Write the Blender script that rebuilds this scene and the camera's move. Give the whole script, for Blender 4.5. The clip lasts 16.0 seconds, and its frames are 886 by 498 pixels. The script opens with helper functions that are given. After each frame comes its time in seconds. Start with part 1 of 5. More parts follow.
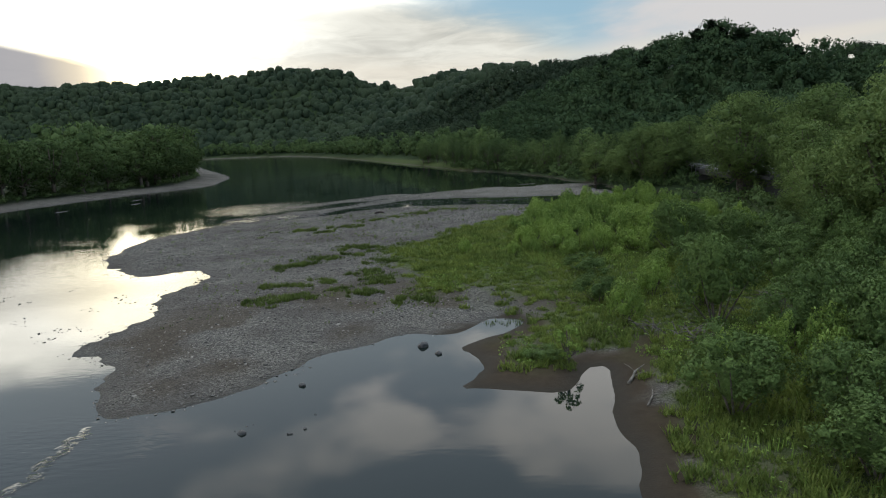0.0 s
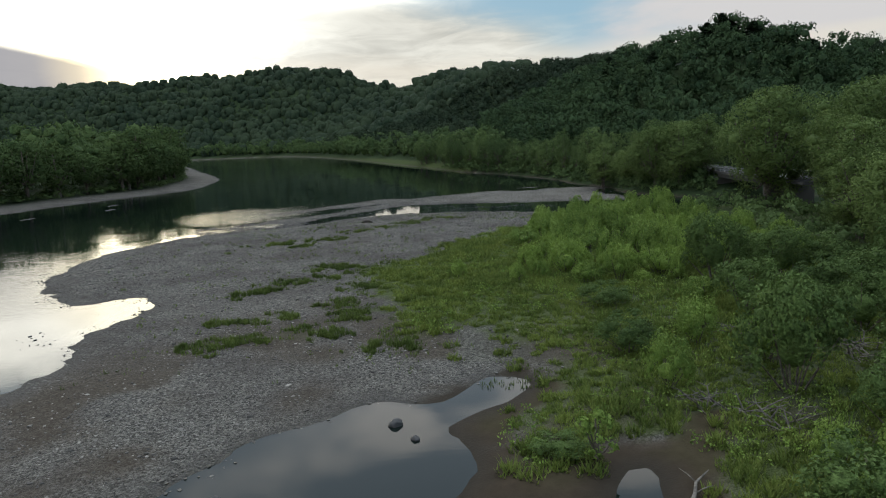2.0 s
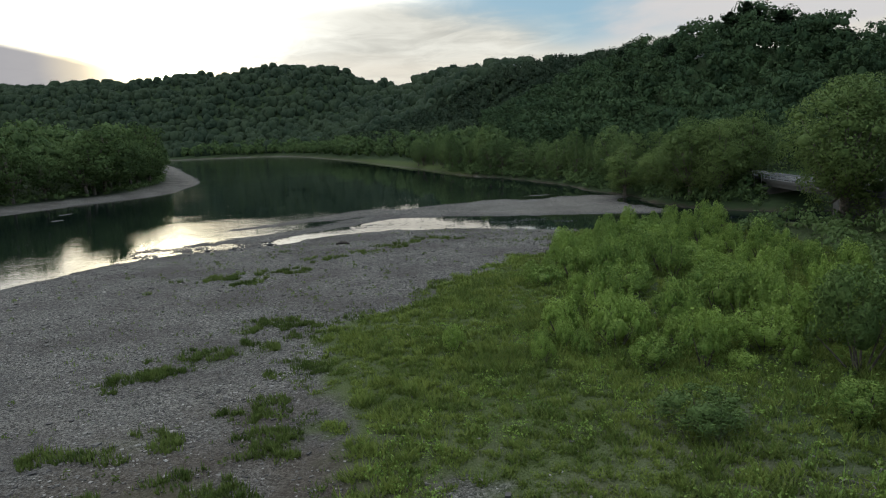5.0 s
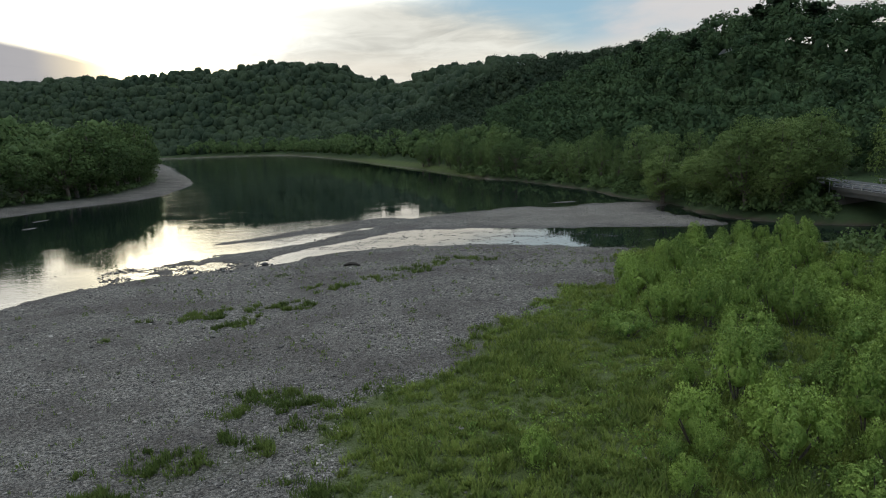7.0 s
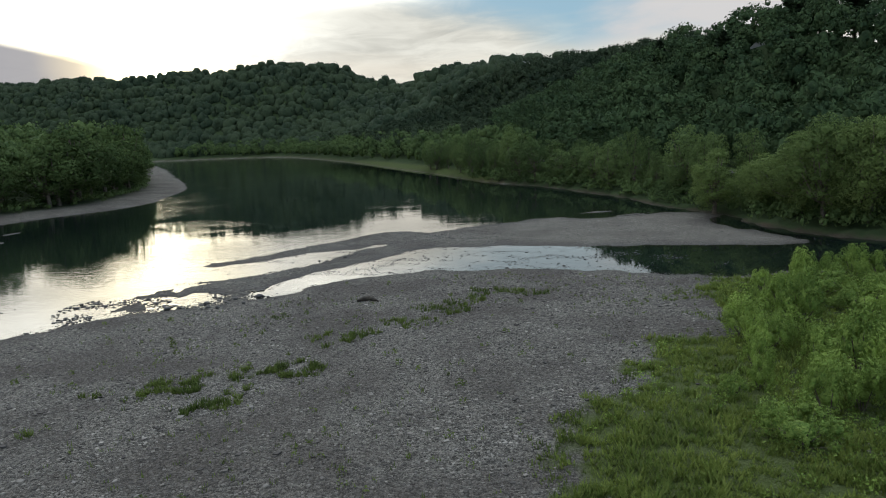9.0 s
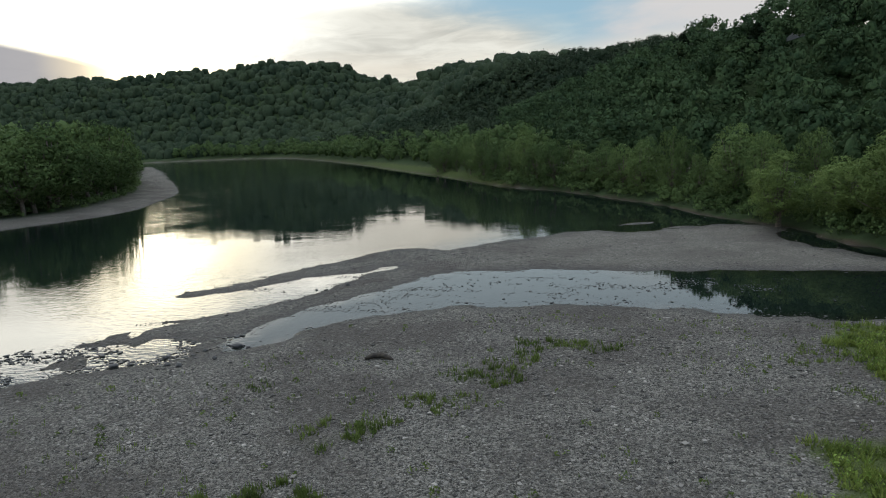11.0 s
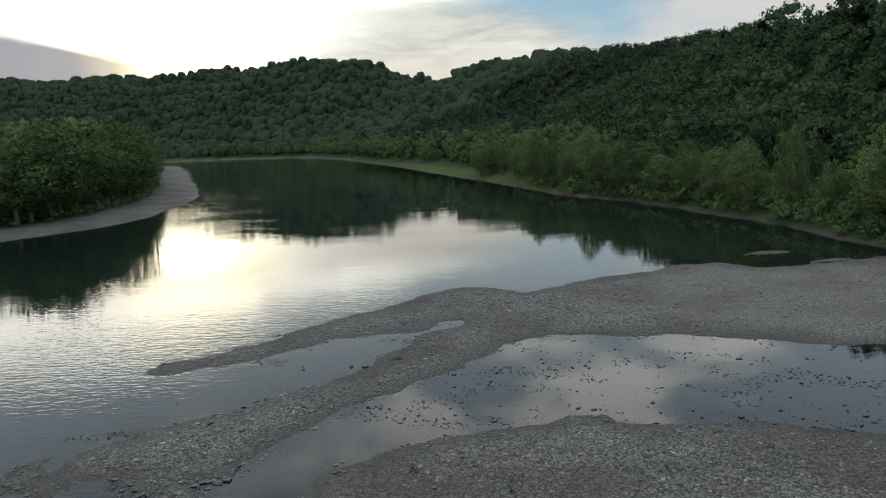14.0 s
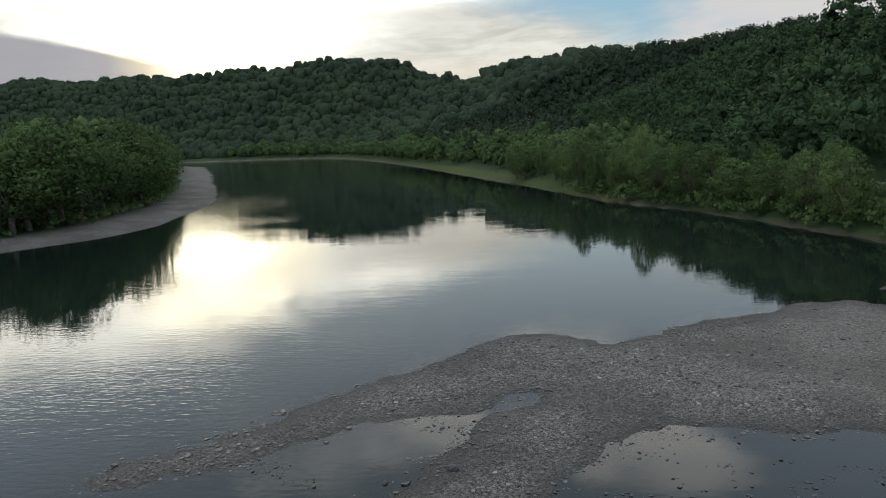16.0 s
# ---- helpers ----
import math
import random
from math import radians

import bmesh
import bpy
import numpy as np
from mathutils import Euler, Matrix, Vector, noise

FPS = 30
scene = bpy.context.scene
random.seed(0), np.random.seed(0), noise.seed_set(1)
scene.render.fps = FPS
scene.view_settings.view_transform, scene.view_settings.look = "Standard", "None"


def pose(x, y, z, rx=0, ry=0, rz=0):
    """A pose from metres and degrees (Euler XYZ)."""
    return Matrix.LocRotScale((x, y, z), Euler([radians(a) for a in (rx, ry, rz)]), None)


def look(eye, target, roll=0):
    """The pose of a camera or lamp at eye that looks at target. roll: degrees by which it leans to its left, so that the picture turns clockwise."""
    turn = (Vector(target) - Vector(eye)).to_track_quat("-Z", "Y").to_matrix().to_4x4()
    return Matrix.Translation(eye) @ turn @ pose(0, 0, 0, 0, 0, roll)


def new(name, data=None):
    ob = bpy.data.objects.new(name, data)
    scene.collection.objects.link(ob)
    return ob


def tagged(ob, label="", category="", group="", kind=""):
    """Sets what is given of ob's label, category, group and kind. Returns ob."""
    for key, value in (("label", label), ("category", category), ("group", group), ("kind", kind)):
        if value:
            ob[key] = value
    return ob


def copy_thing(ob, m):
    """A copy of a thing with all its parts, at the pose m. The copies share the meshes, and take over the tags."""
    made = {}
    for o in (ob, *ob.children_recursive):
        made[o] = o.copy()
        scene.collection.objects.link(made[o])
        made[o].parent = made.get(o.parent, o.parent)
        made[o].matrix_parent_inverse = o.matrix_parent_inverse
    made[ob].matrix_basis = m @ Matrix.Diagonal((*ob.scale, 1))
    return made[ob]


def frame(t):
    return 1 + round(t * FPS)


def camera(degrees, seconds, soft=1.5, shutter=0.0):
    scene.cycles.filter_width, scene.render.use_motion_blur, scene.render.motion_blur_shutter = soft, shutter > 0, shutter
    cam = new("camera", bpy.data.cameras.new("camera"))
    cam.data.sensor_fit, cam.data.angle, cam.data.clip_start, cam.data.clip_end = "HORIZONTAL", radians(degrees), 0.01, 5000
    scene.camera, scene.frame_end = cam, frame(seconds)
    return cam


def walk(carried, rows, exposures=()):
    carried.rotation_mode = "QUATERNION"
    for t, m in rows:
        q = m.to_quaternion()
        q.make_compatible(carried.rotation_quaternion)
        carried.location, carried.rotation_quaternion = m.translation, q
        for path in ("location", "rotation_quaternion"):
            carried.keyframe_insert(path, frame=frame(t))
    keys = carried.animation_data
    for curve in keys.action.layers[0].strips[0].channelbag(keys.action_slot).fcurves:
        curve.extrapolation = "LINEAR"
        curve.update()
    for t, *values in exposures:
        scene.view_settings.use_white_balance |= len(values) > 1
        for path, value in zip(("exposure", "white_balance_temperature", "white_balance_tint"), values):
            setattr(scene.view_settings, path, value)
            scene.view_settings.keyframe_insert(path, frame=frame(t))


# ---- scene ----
cam = camera(65.4, 16.0, soft=1.0)
METRES, EYE, TILT, LEAN, TURN = 140.352, 16.0, 0.0, 0.0, 0.0
ROWS = [
    (0.0, 0.0, 0.0, 0.0, -0.46, -9.35, 2.78),
    (0.5, 0.002, 0.0227, 0.0003, -0.45, -9.37, 2.82),
    (1.0, 0.0044, 0.0476, 0.0005, -0.42, -9.38, 2.88),
    (1.5, 0.0069, 0.074, 0.0008, -0.41, -9.39, 2.9),
    (2.0, 0.0097, 0.1017, 0.001, -0.4, -9.39, 2.92),
    (2.5, 0.0127, 0.1305, 0.0012, -0.39, -9.39, 2.94),
    (3.0, 0.0156, 0.1602, 0.0012, -0.39, -9.38, 2.96),
    (3.5, 0.0185, 0.1907, 0.0011, -0.37, -9.37, 2.98),
    (4.0, 0.0206, 0.2216, 0.0013, -0.35, -9.39, 2.97),
    (6.5, 0.0007, 0.3762, 0.0045, -0.46, -9.57, 2.67),
    (7.0, -0.0088, 0.4068, 0.0052, -0.51, -9.58, 2.67),
    (7.5, -0.0168, 0.4377, 0.0059, -0.53, -9.55, 2.72),
    (8.0, -0.0239, 0.4693, 0.0064, -0.54, -9.53, 2.75),
    (8.5, -0.03, 0.5013, 0.0069, -0.54, -9.52, 2.79),
    (9.0, -0.0353, 0.5338, 0.0073, -0.52, -9.51, 2.82),
    (11.5, -0.058, 0.6965, 0.0089, -0.36, -9.51, 2.9),
    (12.0, -0.0633, 0.7291, 0.0094, -0.31, -9.52, 2.85),
    (12.5, -0.0688, 0.7594, 0.0098, -0.29, -9.54, 2.82),
    (13.0, -0.0759, 0.7917, 0.0103, 0.13, -9.52, 2.76),
    (13.5, -0.0828, 0.8242, 0.0107, 1.52, -9.47, 2.72),
    (14.0, -0.0901, 0.8565, 0.0111, 2.08, -9.45, 2.69),
    (14.5, -0.0974, 0.8888, 0.0116, 2.68, -9.43, 2.68),
    (15.0, -0.1044, 0.9208, 0.0121, 3.4, -9.39, 2.69),
    (15.5, -0.1103, 0.9529, 0.0124, 4.14, -9.35, 2.7),
    (16.0, -0.1155, 0.9857, 0.0124, 4.17, -9.33, 2.68),
]
walk(cam, [(t, pose(0, 0, EYE, TILT, LEAN, TURN) @ pose(METRES * x, METRES * y, METRES * z, 90 + pitch, roll, yaw)) for t, x, y, z, yaw, pitch, roll in ROWS],
     exposures=[(0.0, 0.0), (16.0, 0.0)])

# ---- world and sun ----
SUN_AZ, SUN_EL = -22.7, 6.4          # degrees east of north (+y), above the horizon


def nodes_of(tree):
    tree.nodes.clear()

    def add(kind, *sockets):
        n = tree.nodes.new(kind)
        for key, v in sockets:
            if isinstance(v, bpy.types.NodeSocket):
                tree.links.new(v, n.inputs[key])
            else:
                n.inputs[key].default_value = v
        return n
    return add


def math_of(add, op, a, b=0.0, c=0.0, clamp=False):
    n = add("ShaderNodeMath", (0, a), (1, b), (2, c))
    n.operation, n.use_clamp = op, clamp
    return n.outputs[0]


def mix_of(add, fac, a, b):
    n = add("ShaderNodeMix")
    n.data_type = "RGBA"
    for key, v in ((0, fac), (6, a), (7, b)):
        if isinstance(v, bpy.types.NodeSocket):
            n.id_data.links.new(v, n.inputs[key])
        else:
            n.inputs[key].default_value = v if key == 0 else (*v, 1)
    return n.outputs[2]


def smooth_of(add, v, lo, hi, to_lo=0.0, to_hi=1.0):
    n = add("ShaderNodeMapRange", (0, v), (1, lo), (2, hi), (3, to_lo), (4, to_hi))
    n.interpolation_type = "SMOOTHSTEP"
    return n.outputs[0]


def dot_of(add, a, b):
    n = add("ShaderNodeVectorMath", (0, a), (1, b))
    n.operation = "DOT_PRODUCT"
    return n.outputs["Value"]


def scale_of(add, a, k):
    n = add("ShaderNodeVectorMath", (0, a))
    n.operation = "SCALE"
    if isinstance(k, bpy.types.NodeSocket):
        n.id_data.links.new(k, n.inputs["Scale"])
    else:
        n.inputs["Scale"].default_value = k
    return n.outputs[0]


def make_world():
    world = bpy.data.worlds.new("evening_sky")
    scene.world = world
    world.use_nodes = True
    add = nodes_of(world.node_tree)
    sky = add("ShaderNodeTexSky")
    sky.sky_type, sky.sun_disc = "NISHITA", False
    sky.sun_elevation, sky.sun_rotation = radians(SUN_EL), radians(SUN_AZ)
    sky.altitude, sky.air_density, sky.dust_density, sky.ozone_density = 300, 1.0, 1.5, 1.5
    way = add("ShaderNodeTexCoord").outputs["Generated"]
    xyz = add("ShaderNodeSeparateXYZ", (0, way))
    up = xyz.outputs[2]
    sun = Vector((math.sin(radians(SUN_AZ)) * math.cos(radians(SUN_EL)), math.cos(radians(SUN_AZ)) * math.cos(radians(SUN_EL)), math.sin(radians(SUN_EL))))
    near_sun = dot_of(add, way, sun)
    # clouds on a flat layer: direction divided by its height
    h = math_of(add, "ADD", math_of(add, "MAXIMUM", up, 0.0), 0.10)
    cx = math_of(add, "DIVIDE", xyz.outputs[0], h)
    cy = math_of(add, "DIVIDE", xyz.outputs[1], h)
    plane = add("ShaderNodeCombineXYZ", (0, cx), (1, cy), (2, 3.7)).outputs[0]
    big = add("ShaderNodeTexNoise", ("Vector", plane), ("Scale", 0.75), ("Detail", 5.0), ("Roughness", 0.5), ("Distortion", 0.3)).outputs[0]
    wisps = add("ShaderNodeTexNoise", ("Vector", plane), ("Scale", 2.1), ("Detail", 6.0), ("Roughness", 0.6), ("Distortion", 0.8)).outputs[0]
    puffs = add("ShaderNodeTexNoise", ("Vector", plane), ("Scale", 2.6), ("Detail", 4.0), ("Roughness", 0.45), ("Distortion", 0.2)).outputs[0]
    low = add("ShaderNodeMapping", ("Vector", way), ("Scale", (2.2, 2.2, 9.0))).outputs[0]
    drift = add("ShaderNodeTexNoise", ("Vector", low), ("Scale", 1.6), ("Detail", 5.0), ("Roughness", 0.55), ("Distortion", 0.4)).outputs[0]
    az = math_of(add, "ARCTAN2", xyz.outputs[0], xyz.outputs[1])
    # open sky with scattered cloud
    blue = scale_of(add, sky.outputs[0], 0.012)
    veil = mix_of(add, smooth_of(add, up, 0.08, 0.45), (0.28, 0.46, 0.58), (0.24, 0.40, 0.60))
    veil = mix_of(add, smooth_of(add, up, 0.50, 0.85), veil, (1.2, 1.35, 1.55))
    plus = add("ShaderNodeVectorMath", (0, blue), (1, veil))
    plus.operation = "ADD"
    cloud = mix_of(add, smooth_of(add, up, 0.15, 0.36), (0.64, 0.65, 0.66), (1.6, 1.58, 1.55))
    cloud = mix_of(add, smooth_of(add, up, 0.50, 0.85), cloud, (7.6, 7.5, 7.3))
    open_sky = mix_of(add, smooth_of(add, math_of(add, "ADD", math_of(add, "MULTIPLY", big, 0.45), math_of(add, "MULTIPLY", puffs, 0.55)), 0.57, 0.74), plus.outputs[0], cloud)
    # single soft clouds over the valley: azimuth, height, half width, half height
    ragged = math_of(add, "MULTIPLY", math_of(add, "SUBTRACT", puffs, 0.5), 4.2)
    for ca, cu, wa, wu, power in ((0.20, 0.370, 0.17, 0.060, 0.85), (-0.10, 0.395, 0.06, 0.035, 0.75), (-0.27, 0.43, 0.10, 0.040, 0.6), (0.12, 0.300, 0.07, 0.025, 0.7), (0.30, 0.295, 0.08, 0.025, 0.7), (0.27, 0.440, 0.13, 0.035, 0.7)):
        du = math_of(add, "DIVIDE", math_of(add, "SUBTRACT", az, ca), wa)
        dv = math_of(add, "DIVIDE", math_of(add, "SUBTRACT", up, cu), wu)
        far = math_of(add, "SQRT", math_of(add, "ADD", math_of(add, "MULTIPLY", du, du), math_of(add, "MULTIPLY", dv, dv)))
        open_sky = mix_of(add, smooth_of(add, math_of(add, "ADD", far, ragged), 1.3, 0.2, 0.0, power), open_sky, cloud)
    # pale cloud to the north beyond the blue gap
    north = math_of(add, "MULTIPLY", smooth_of(add, math_of(add, "ADD", az, math_of(add, "MULTIPLY", drift, 0.25)), 0.30, 0.42), smooth_of(add, up, 0.24, 0.16))
    open_sky = mix_of(add, math_of(add, "MULTIPLY", north, smooth_of(add, drift, 0.30, 0.60, 0.45, 1.0)), open_sky, (0.66, 0.65, 0.65))
    # the bright sheet of cloud in front of the low sun
    edge = math_of(add, "SUBTRACT", 0.190, math_of(add, "MULTIPLY", math_of(add, "MAXIMUM", az, -0.38), 0.22))
    inside = math_of(add, "ADD", math_of(add, "SUBTRACT", edge, up), math_of(add, "MULTIPLY", math_of(add, "SUBTRACT", drift, 0.5), 0.11))
    inside = math_of(add, "ADD", inside, math_of(add, "MULTIPLY", math_of(add, "SUBTRACT", wisps, 0.5), 0.05))
    sheet = math_of(add, "MULTIPLY", smooth_of(add, inside, -0.015, 0.05), smooth_of(add, az, 0.24, 0.10))
    core = math_of(add, "POWER", math_of(add, "MAXIMUM", near_sun, 0.0), 700.0)
    wide = smooth_of(add, near_sun, 0.950, 0.997)
    lum = math_of(add, "ADD", math_of(add, "ADD", math_of(add, "MULTIPLY", wide, 0.5), math_of(add, "MULTIPLY", smooth_of(add, near_sun, 0.980, 0.9992), 0.9)), smooth_of(add, drift, 0.35, 0.65, 0.58, 0.78))
    lum = math_of(add, "ADD", lum, math_of(add, "MULTIPLY", smooth_of(add, up, 0.165, 0.215), 1.7))
    lum = math_of(add, "MULTIPLY", lum, smooth_of(add, wisps, 0.30, 0.68, 0.85, 1.12))
    lum = math_of(add, "ADD", lum, math_of(add, "MULTIPLY", core, 7.0))
    pale = mix_of(add, smooth_of(add, near_sun, 0.982, 0.9995), (0.98, 0.97, 0.88), (1.0, 0.90, 0.64))
    both = mix_of(add, sheet, open_sky, scale_of(add, pale, lum))
    # low bank of grey cloud along the western horizon
    el = math_of(add, "ADD", up, math_of(add, "MULTIPLY", math_of(add, "SUBTRACT", drift, 0.5), 0.03))
    top = smooth_of(add, az, -0.68, -0.34, 0.150, 0.095)
    bank = smooth_of(add, math_of(add, "SUBTRACT", top, el), -0.004, 0.008)
    bank = math_of(add, "MULTIPLY", bank, smooth_of(add, az, -0.47, -0.36, 0.95, 0.0))
    lit = smooth_of(add, near_sun, 0.993, 0.9995)
    full = mix_of(add, bank, both, mix_of(add, lit, (0.37, 0.365, 0.395), (0.78, 0.68, 0.53)))
    rim = math_of(add, "MULTIPLY", math_of(add, "MULTIPLY", bank, math_of(add, "SUBTRACT", 1.0, bank)), math_of(add, "MULTIPLY", lit, 2.6))
    full = mix_of(add, rim, full, (1.05, 0.86, 0.50))
    haze = math_of(add, "MULTIPLY", smooth_of(add, math_of(add, "ADD", el, math_of(add, "MULTIPLY", drift, 0.05)), 0.150, 0.125), smooth_of(add, az, -0.34, -0.18, 0.0, 0.55))
    full = mix_of(add, haze, full, (0.84, 0.77, 0.65))
    bg = add("ShaderNodeBackground", (0, full), (1, 1.0))
    add("ShaderNodeOutputWorld", (0, bg.outputs[0]))


make_world()
sun_lamp = bpy.data.lights.new("sun", "SUN")
sun_lamp.energy, sun_lamp.angle, sun_lamp.color = 1.2, radians(170), (1.0, 0.90, 0.74)
sun_ob = new("sun", sun_lamp)
sun_ob.matrix_world = look((0, 0, 300), (-300 * math.sin(radians(SUN_AZ)), -300 * math.cos(radians(SUN_AZ)), 300 - 300 * math.tan(radians(SUN_EL))))


# ---- materials ----
def material(name):
    m = bpy.data.materials.new(name)
    m.use_nodes = True
    return m, nodes_of(m.node_tree)


def noise_of(add, vec, scale, detail=4.0, rough=0.55):
    return add("ShaderNodeTexNoise", ("Vector", vec), ("Scale", scale), ("Detail", detail), ("Roughness", rough)).outputs[0]


def leaf_material(name, dark, light, warm, lump=0.09, sheer=0.30, clumps=1.1, vary=0.45, gloss=0.10, apart=0.25):
    """Leaves: tint drifts from plant to plant and from leaf to leaf, with shade between clumps painted in; some light
    passes through.
    """
    m, add = material(name)
    pos = add("ShaderNodeNewGeometry")
    isle = pos.outputs["Random Per Island"]
    plant = noise_of(add, pos.outputs["Position"], lump, 2.0)
    ob = add("ShaderNodeObjectInfo").outputs["Random"]
    col = mix_of(add, smooth_of(add, plant, 0.35, 0.65), dark, light)
    col = mix_of(add, math_of(add, "MULTIPLY", isle, vary), col, warm)
    col = mix_of(add, math_of(add, "MULTIPLY", ob, apart), col, tuple(0.75 * c for c in dark))
    # noise darkens the colour as shade in the gaps between leaf clumps
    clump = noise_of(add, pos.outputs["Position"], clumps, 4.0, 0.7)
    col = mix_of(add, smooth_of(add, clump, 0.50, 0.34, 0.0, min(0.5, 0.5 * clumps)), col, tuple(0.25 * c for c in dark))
    bump = add("ShaderNodeBump", ("Height", clump), ("Strength", min(1.0, 0.25 + 0.35 * clumps)), ("Distance", 0.9 / clumps))
    p = add("ShaderNodeBsdfPrincipled", ("Base Color", col), ("Normal", bump.outputs[0]), ("Roughness", 0.6), ("Specular IOR Level", gloss))
    tr = add("ShaderNodeBsdfTranslucent", (0, col))
    mx = add("ShaderNodeMixShader", (0, sheer), (1, p.outputs[0]), (2, tr.outputs[0]))
    add("ShaderNodeOutputMaterial", (0, mx.outputs[0]))
    return m


def bark_material(name, a, b):
    m, add = material(name)
    pos = add("ShaderNodeNewGeometry").outputs["Position"]
    n = noise_of(add, pos, 3.0, 6.0)
    col = mix_of(add, smooth_of(add, n, 0.35, 0.65), a, b)
    bump = add("ShaderNodeBump", ("Height", noise_of(add, pos, 14.0)), ("Strength", 0.5), ("Distance", 0.05))
    p = add("ShaderNodeBsdfPrincipled", ("Base Color", col), ("Roughness", 0.9), ("Normal", bump.outputs[0]))
    add("ShaderNodeOutputMaterial", (0, p.outputs[0]))
    return m


def ground_material():
    m, add = material("ground")
    pos = add("ShaderNodeNewGeometry").outputs["Position"]
    painted = add("ShaderNodeAttribute")
    painted.attribute_name = "cover"
    cov = add("ShaderNodeSeparateColor", (0, painted.outputs["Color"]))
    sand = math_of(add, "SUBTRACT", 1.0, painted.outputs["Alpha"])
    grass, mud, woods = cov.outputs[0], cov.outputs[1], cov.outputs[2]
    cells = add("ShaderNodeTexVoronoi", ("Vector", pos), ("Scale", 7.5), ("Randomness", 1.0))
    small = add("ShaderNodeTexVoronoi", ("Vector", pos), ("Scale", 17.0))
    tone = add("ShaderNodeSeparateColor", (0, cells.outputs["Color"])).outputs[0]
    tone2 = add("ShaderNodeSeparateColor", (0, small.outputs["Color"])).outputs[1]
    t = math_of(add, "ADD", math_of(add, "MULTIPLY", tone, 0.5), math_of(add, "MULTIPLY", tone2, 0.5))
    gravel = mix_of(add, math_of(add, "POWER", t, 1.5), (0.020, 0.019, 0.017), (0.355, 0.335, 0.294))
    broad = noise_of(add, pos, 0.09, 5.0, 0.6)
    gravel = mix_of(add, smooth_of(add, broad, 0.40, 0.64, 0.0, 0.55), gravel, (0.064, 0.055, 0.049))
    gravel = mix_of(add, math_of(add, "MULTIPLY", sand, smooth_of(add, t, 0.0, 0.8, 0.85, 0.55)), gravel, mix_of(add, noise_of(add, pos, 0.6, 6.0, 0.65), (0.165, 0.155, 0.128), (0.275, 0.260, 0.220)))
    earth = mix_of(add, noise_of(add, pos, 1.4, 6.0, 0.65), (0.026, 0.020, 0.014), (0.078, 0.060, 0.042))
    turf = mix_of(add, noise_of(add, pos, 0.9, 6.0, 0.65), (0.046, 0.068, 0.016), (0.105, 0.138, 0.034))
    floor = mix_of(add, noise_of(add, pos, 0.5, 5.0), (0.026, 0.042, 0.020), (0.050, 0.072, 0.032))
    col = mix_of(add, mud, gravel, earth)
    col = mix_of(add, grass, col, turf)
    col = mix_of(add, woods, col, floor)
    # stones and soil are darker and shinier where the water keeps them wet
    z = add("ShaderNodeSeparateXYZ", (0, pos)).outputs[2]
    wet = smooth_of(add, math_of(add, "ADD", z, math_of(add, "MULTIPLY", broad, 0.10)), 0.06, 0.24, 1.0, 0.0)
    col = mix_of(add, math_of(add, "MULTIPLY", wet, smooth_of(add, z, -0.08, 0.10, 0.85, 0.55)), col, (0.026, 0.023, 0.018))
    hgt = math_of(add, "ADD", cells.outputs["Distance"], math_of(add, "MULTIPLY", small.outputs["Distance"], 0.5))
    bump = add("ShaderNodeBump", ("Height", math_of(add, "MULTIPLY", hgt, -1.0)), ("Strength", math_of(add, "SUBTRACT", 1.0, math_of(add, "MULTIPLY", mud, 0.8))), ("Distance", 0.15))
    p = add("ShaderNodeBsdfPrincipled", ("Base Color", col), ("Roughness", math_of(add, "SUBTRACT", 0.88, math_of(add, "MULTIPLY", wet, 0.25))), ("Normal", bump.outputs[0]), ("Specular IOR Level", math_of(add, "MULTIPLY", math_of(add, "ADD", math_of(add, "MULTIPLY", wet, 0.18), 0.10), math_of(add, "SUBTRACT", 1.0, math_of(add, "MULTIPLY", mud, 0.85)))))
    add("ShaderNodeOutputMaterial", (0, p.outputs[0]))
    return m


def stone_material():
    m, add = material("river_stone")
    g = add("ShaderNodeNewGeometry")
    pos, isle = g.outputs["Position"], g.outputs["Random Per Island"]
    col = mix_of(add, math_of(add, "POWER", isle, 1.9), (0.032, 0.029, 0.026), (0.350, 0.325, 0.284))
    col = mix_of(add, smooth_of(add, noise_of(add, pos, 0.09, 5.0, 0.6), 0.40, 0.64, 0.0, 0.55), col, (0.066, 0.058, 0.052))
    z = add("ShaderNodeSeparateXYZ", (0, pos)).outputs[2]
    wet = smooth_of(add, z, 0.10, 0.26, 1.0, 0.0)
    col = mix_of(add, math_of(add, "MULTIPLY", wet, 0.65), col, (0.03, 0.026, 0.02))
    p = add("ShaderNodeBsdfPrincipled", ("Base Color", col), ("Roughness", math_of(add, "SUBTRACT", 0.8, math_of(add, "MULTIPLY", wet, 0.35))))
    add("ShaderNodeOutputMaterial", (0, p.outputs[0]))
    return m


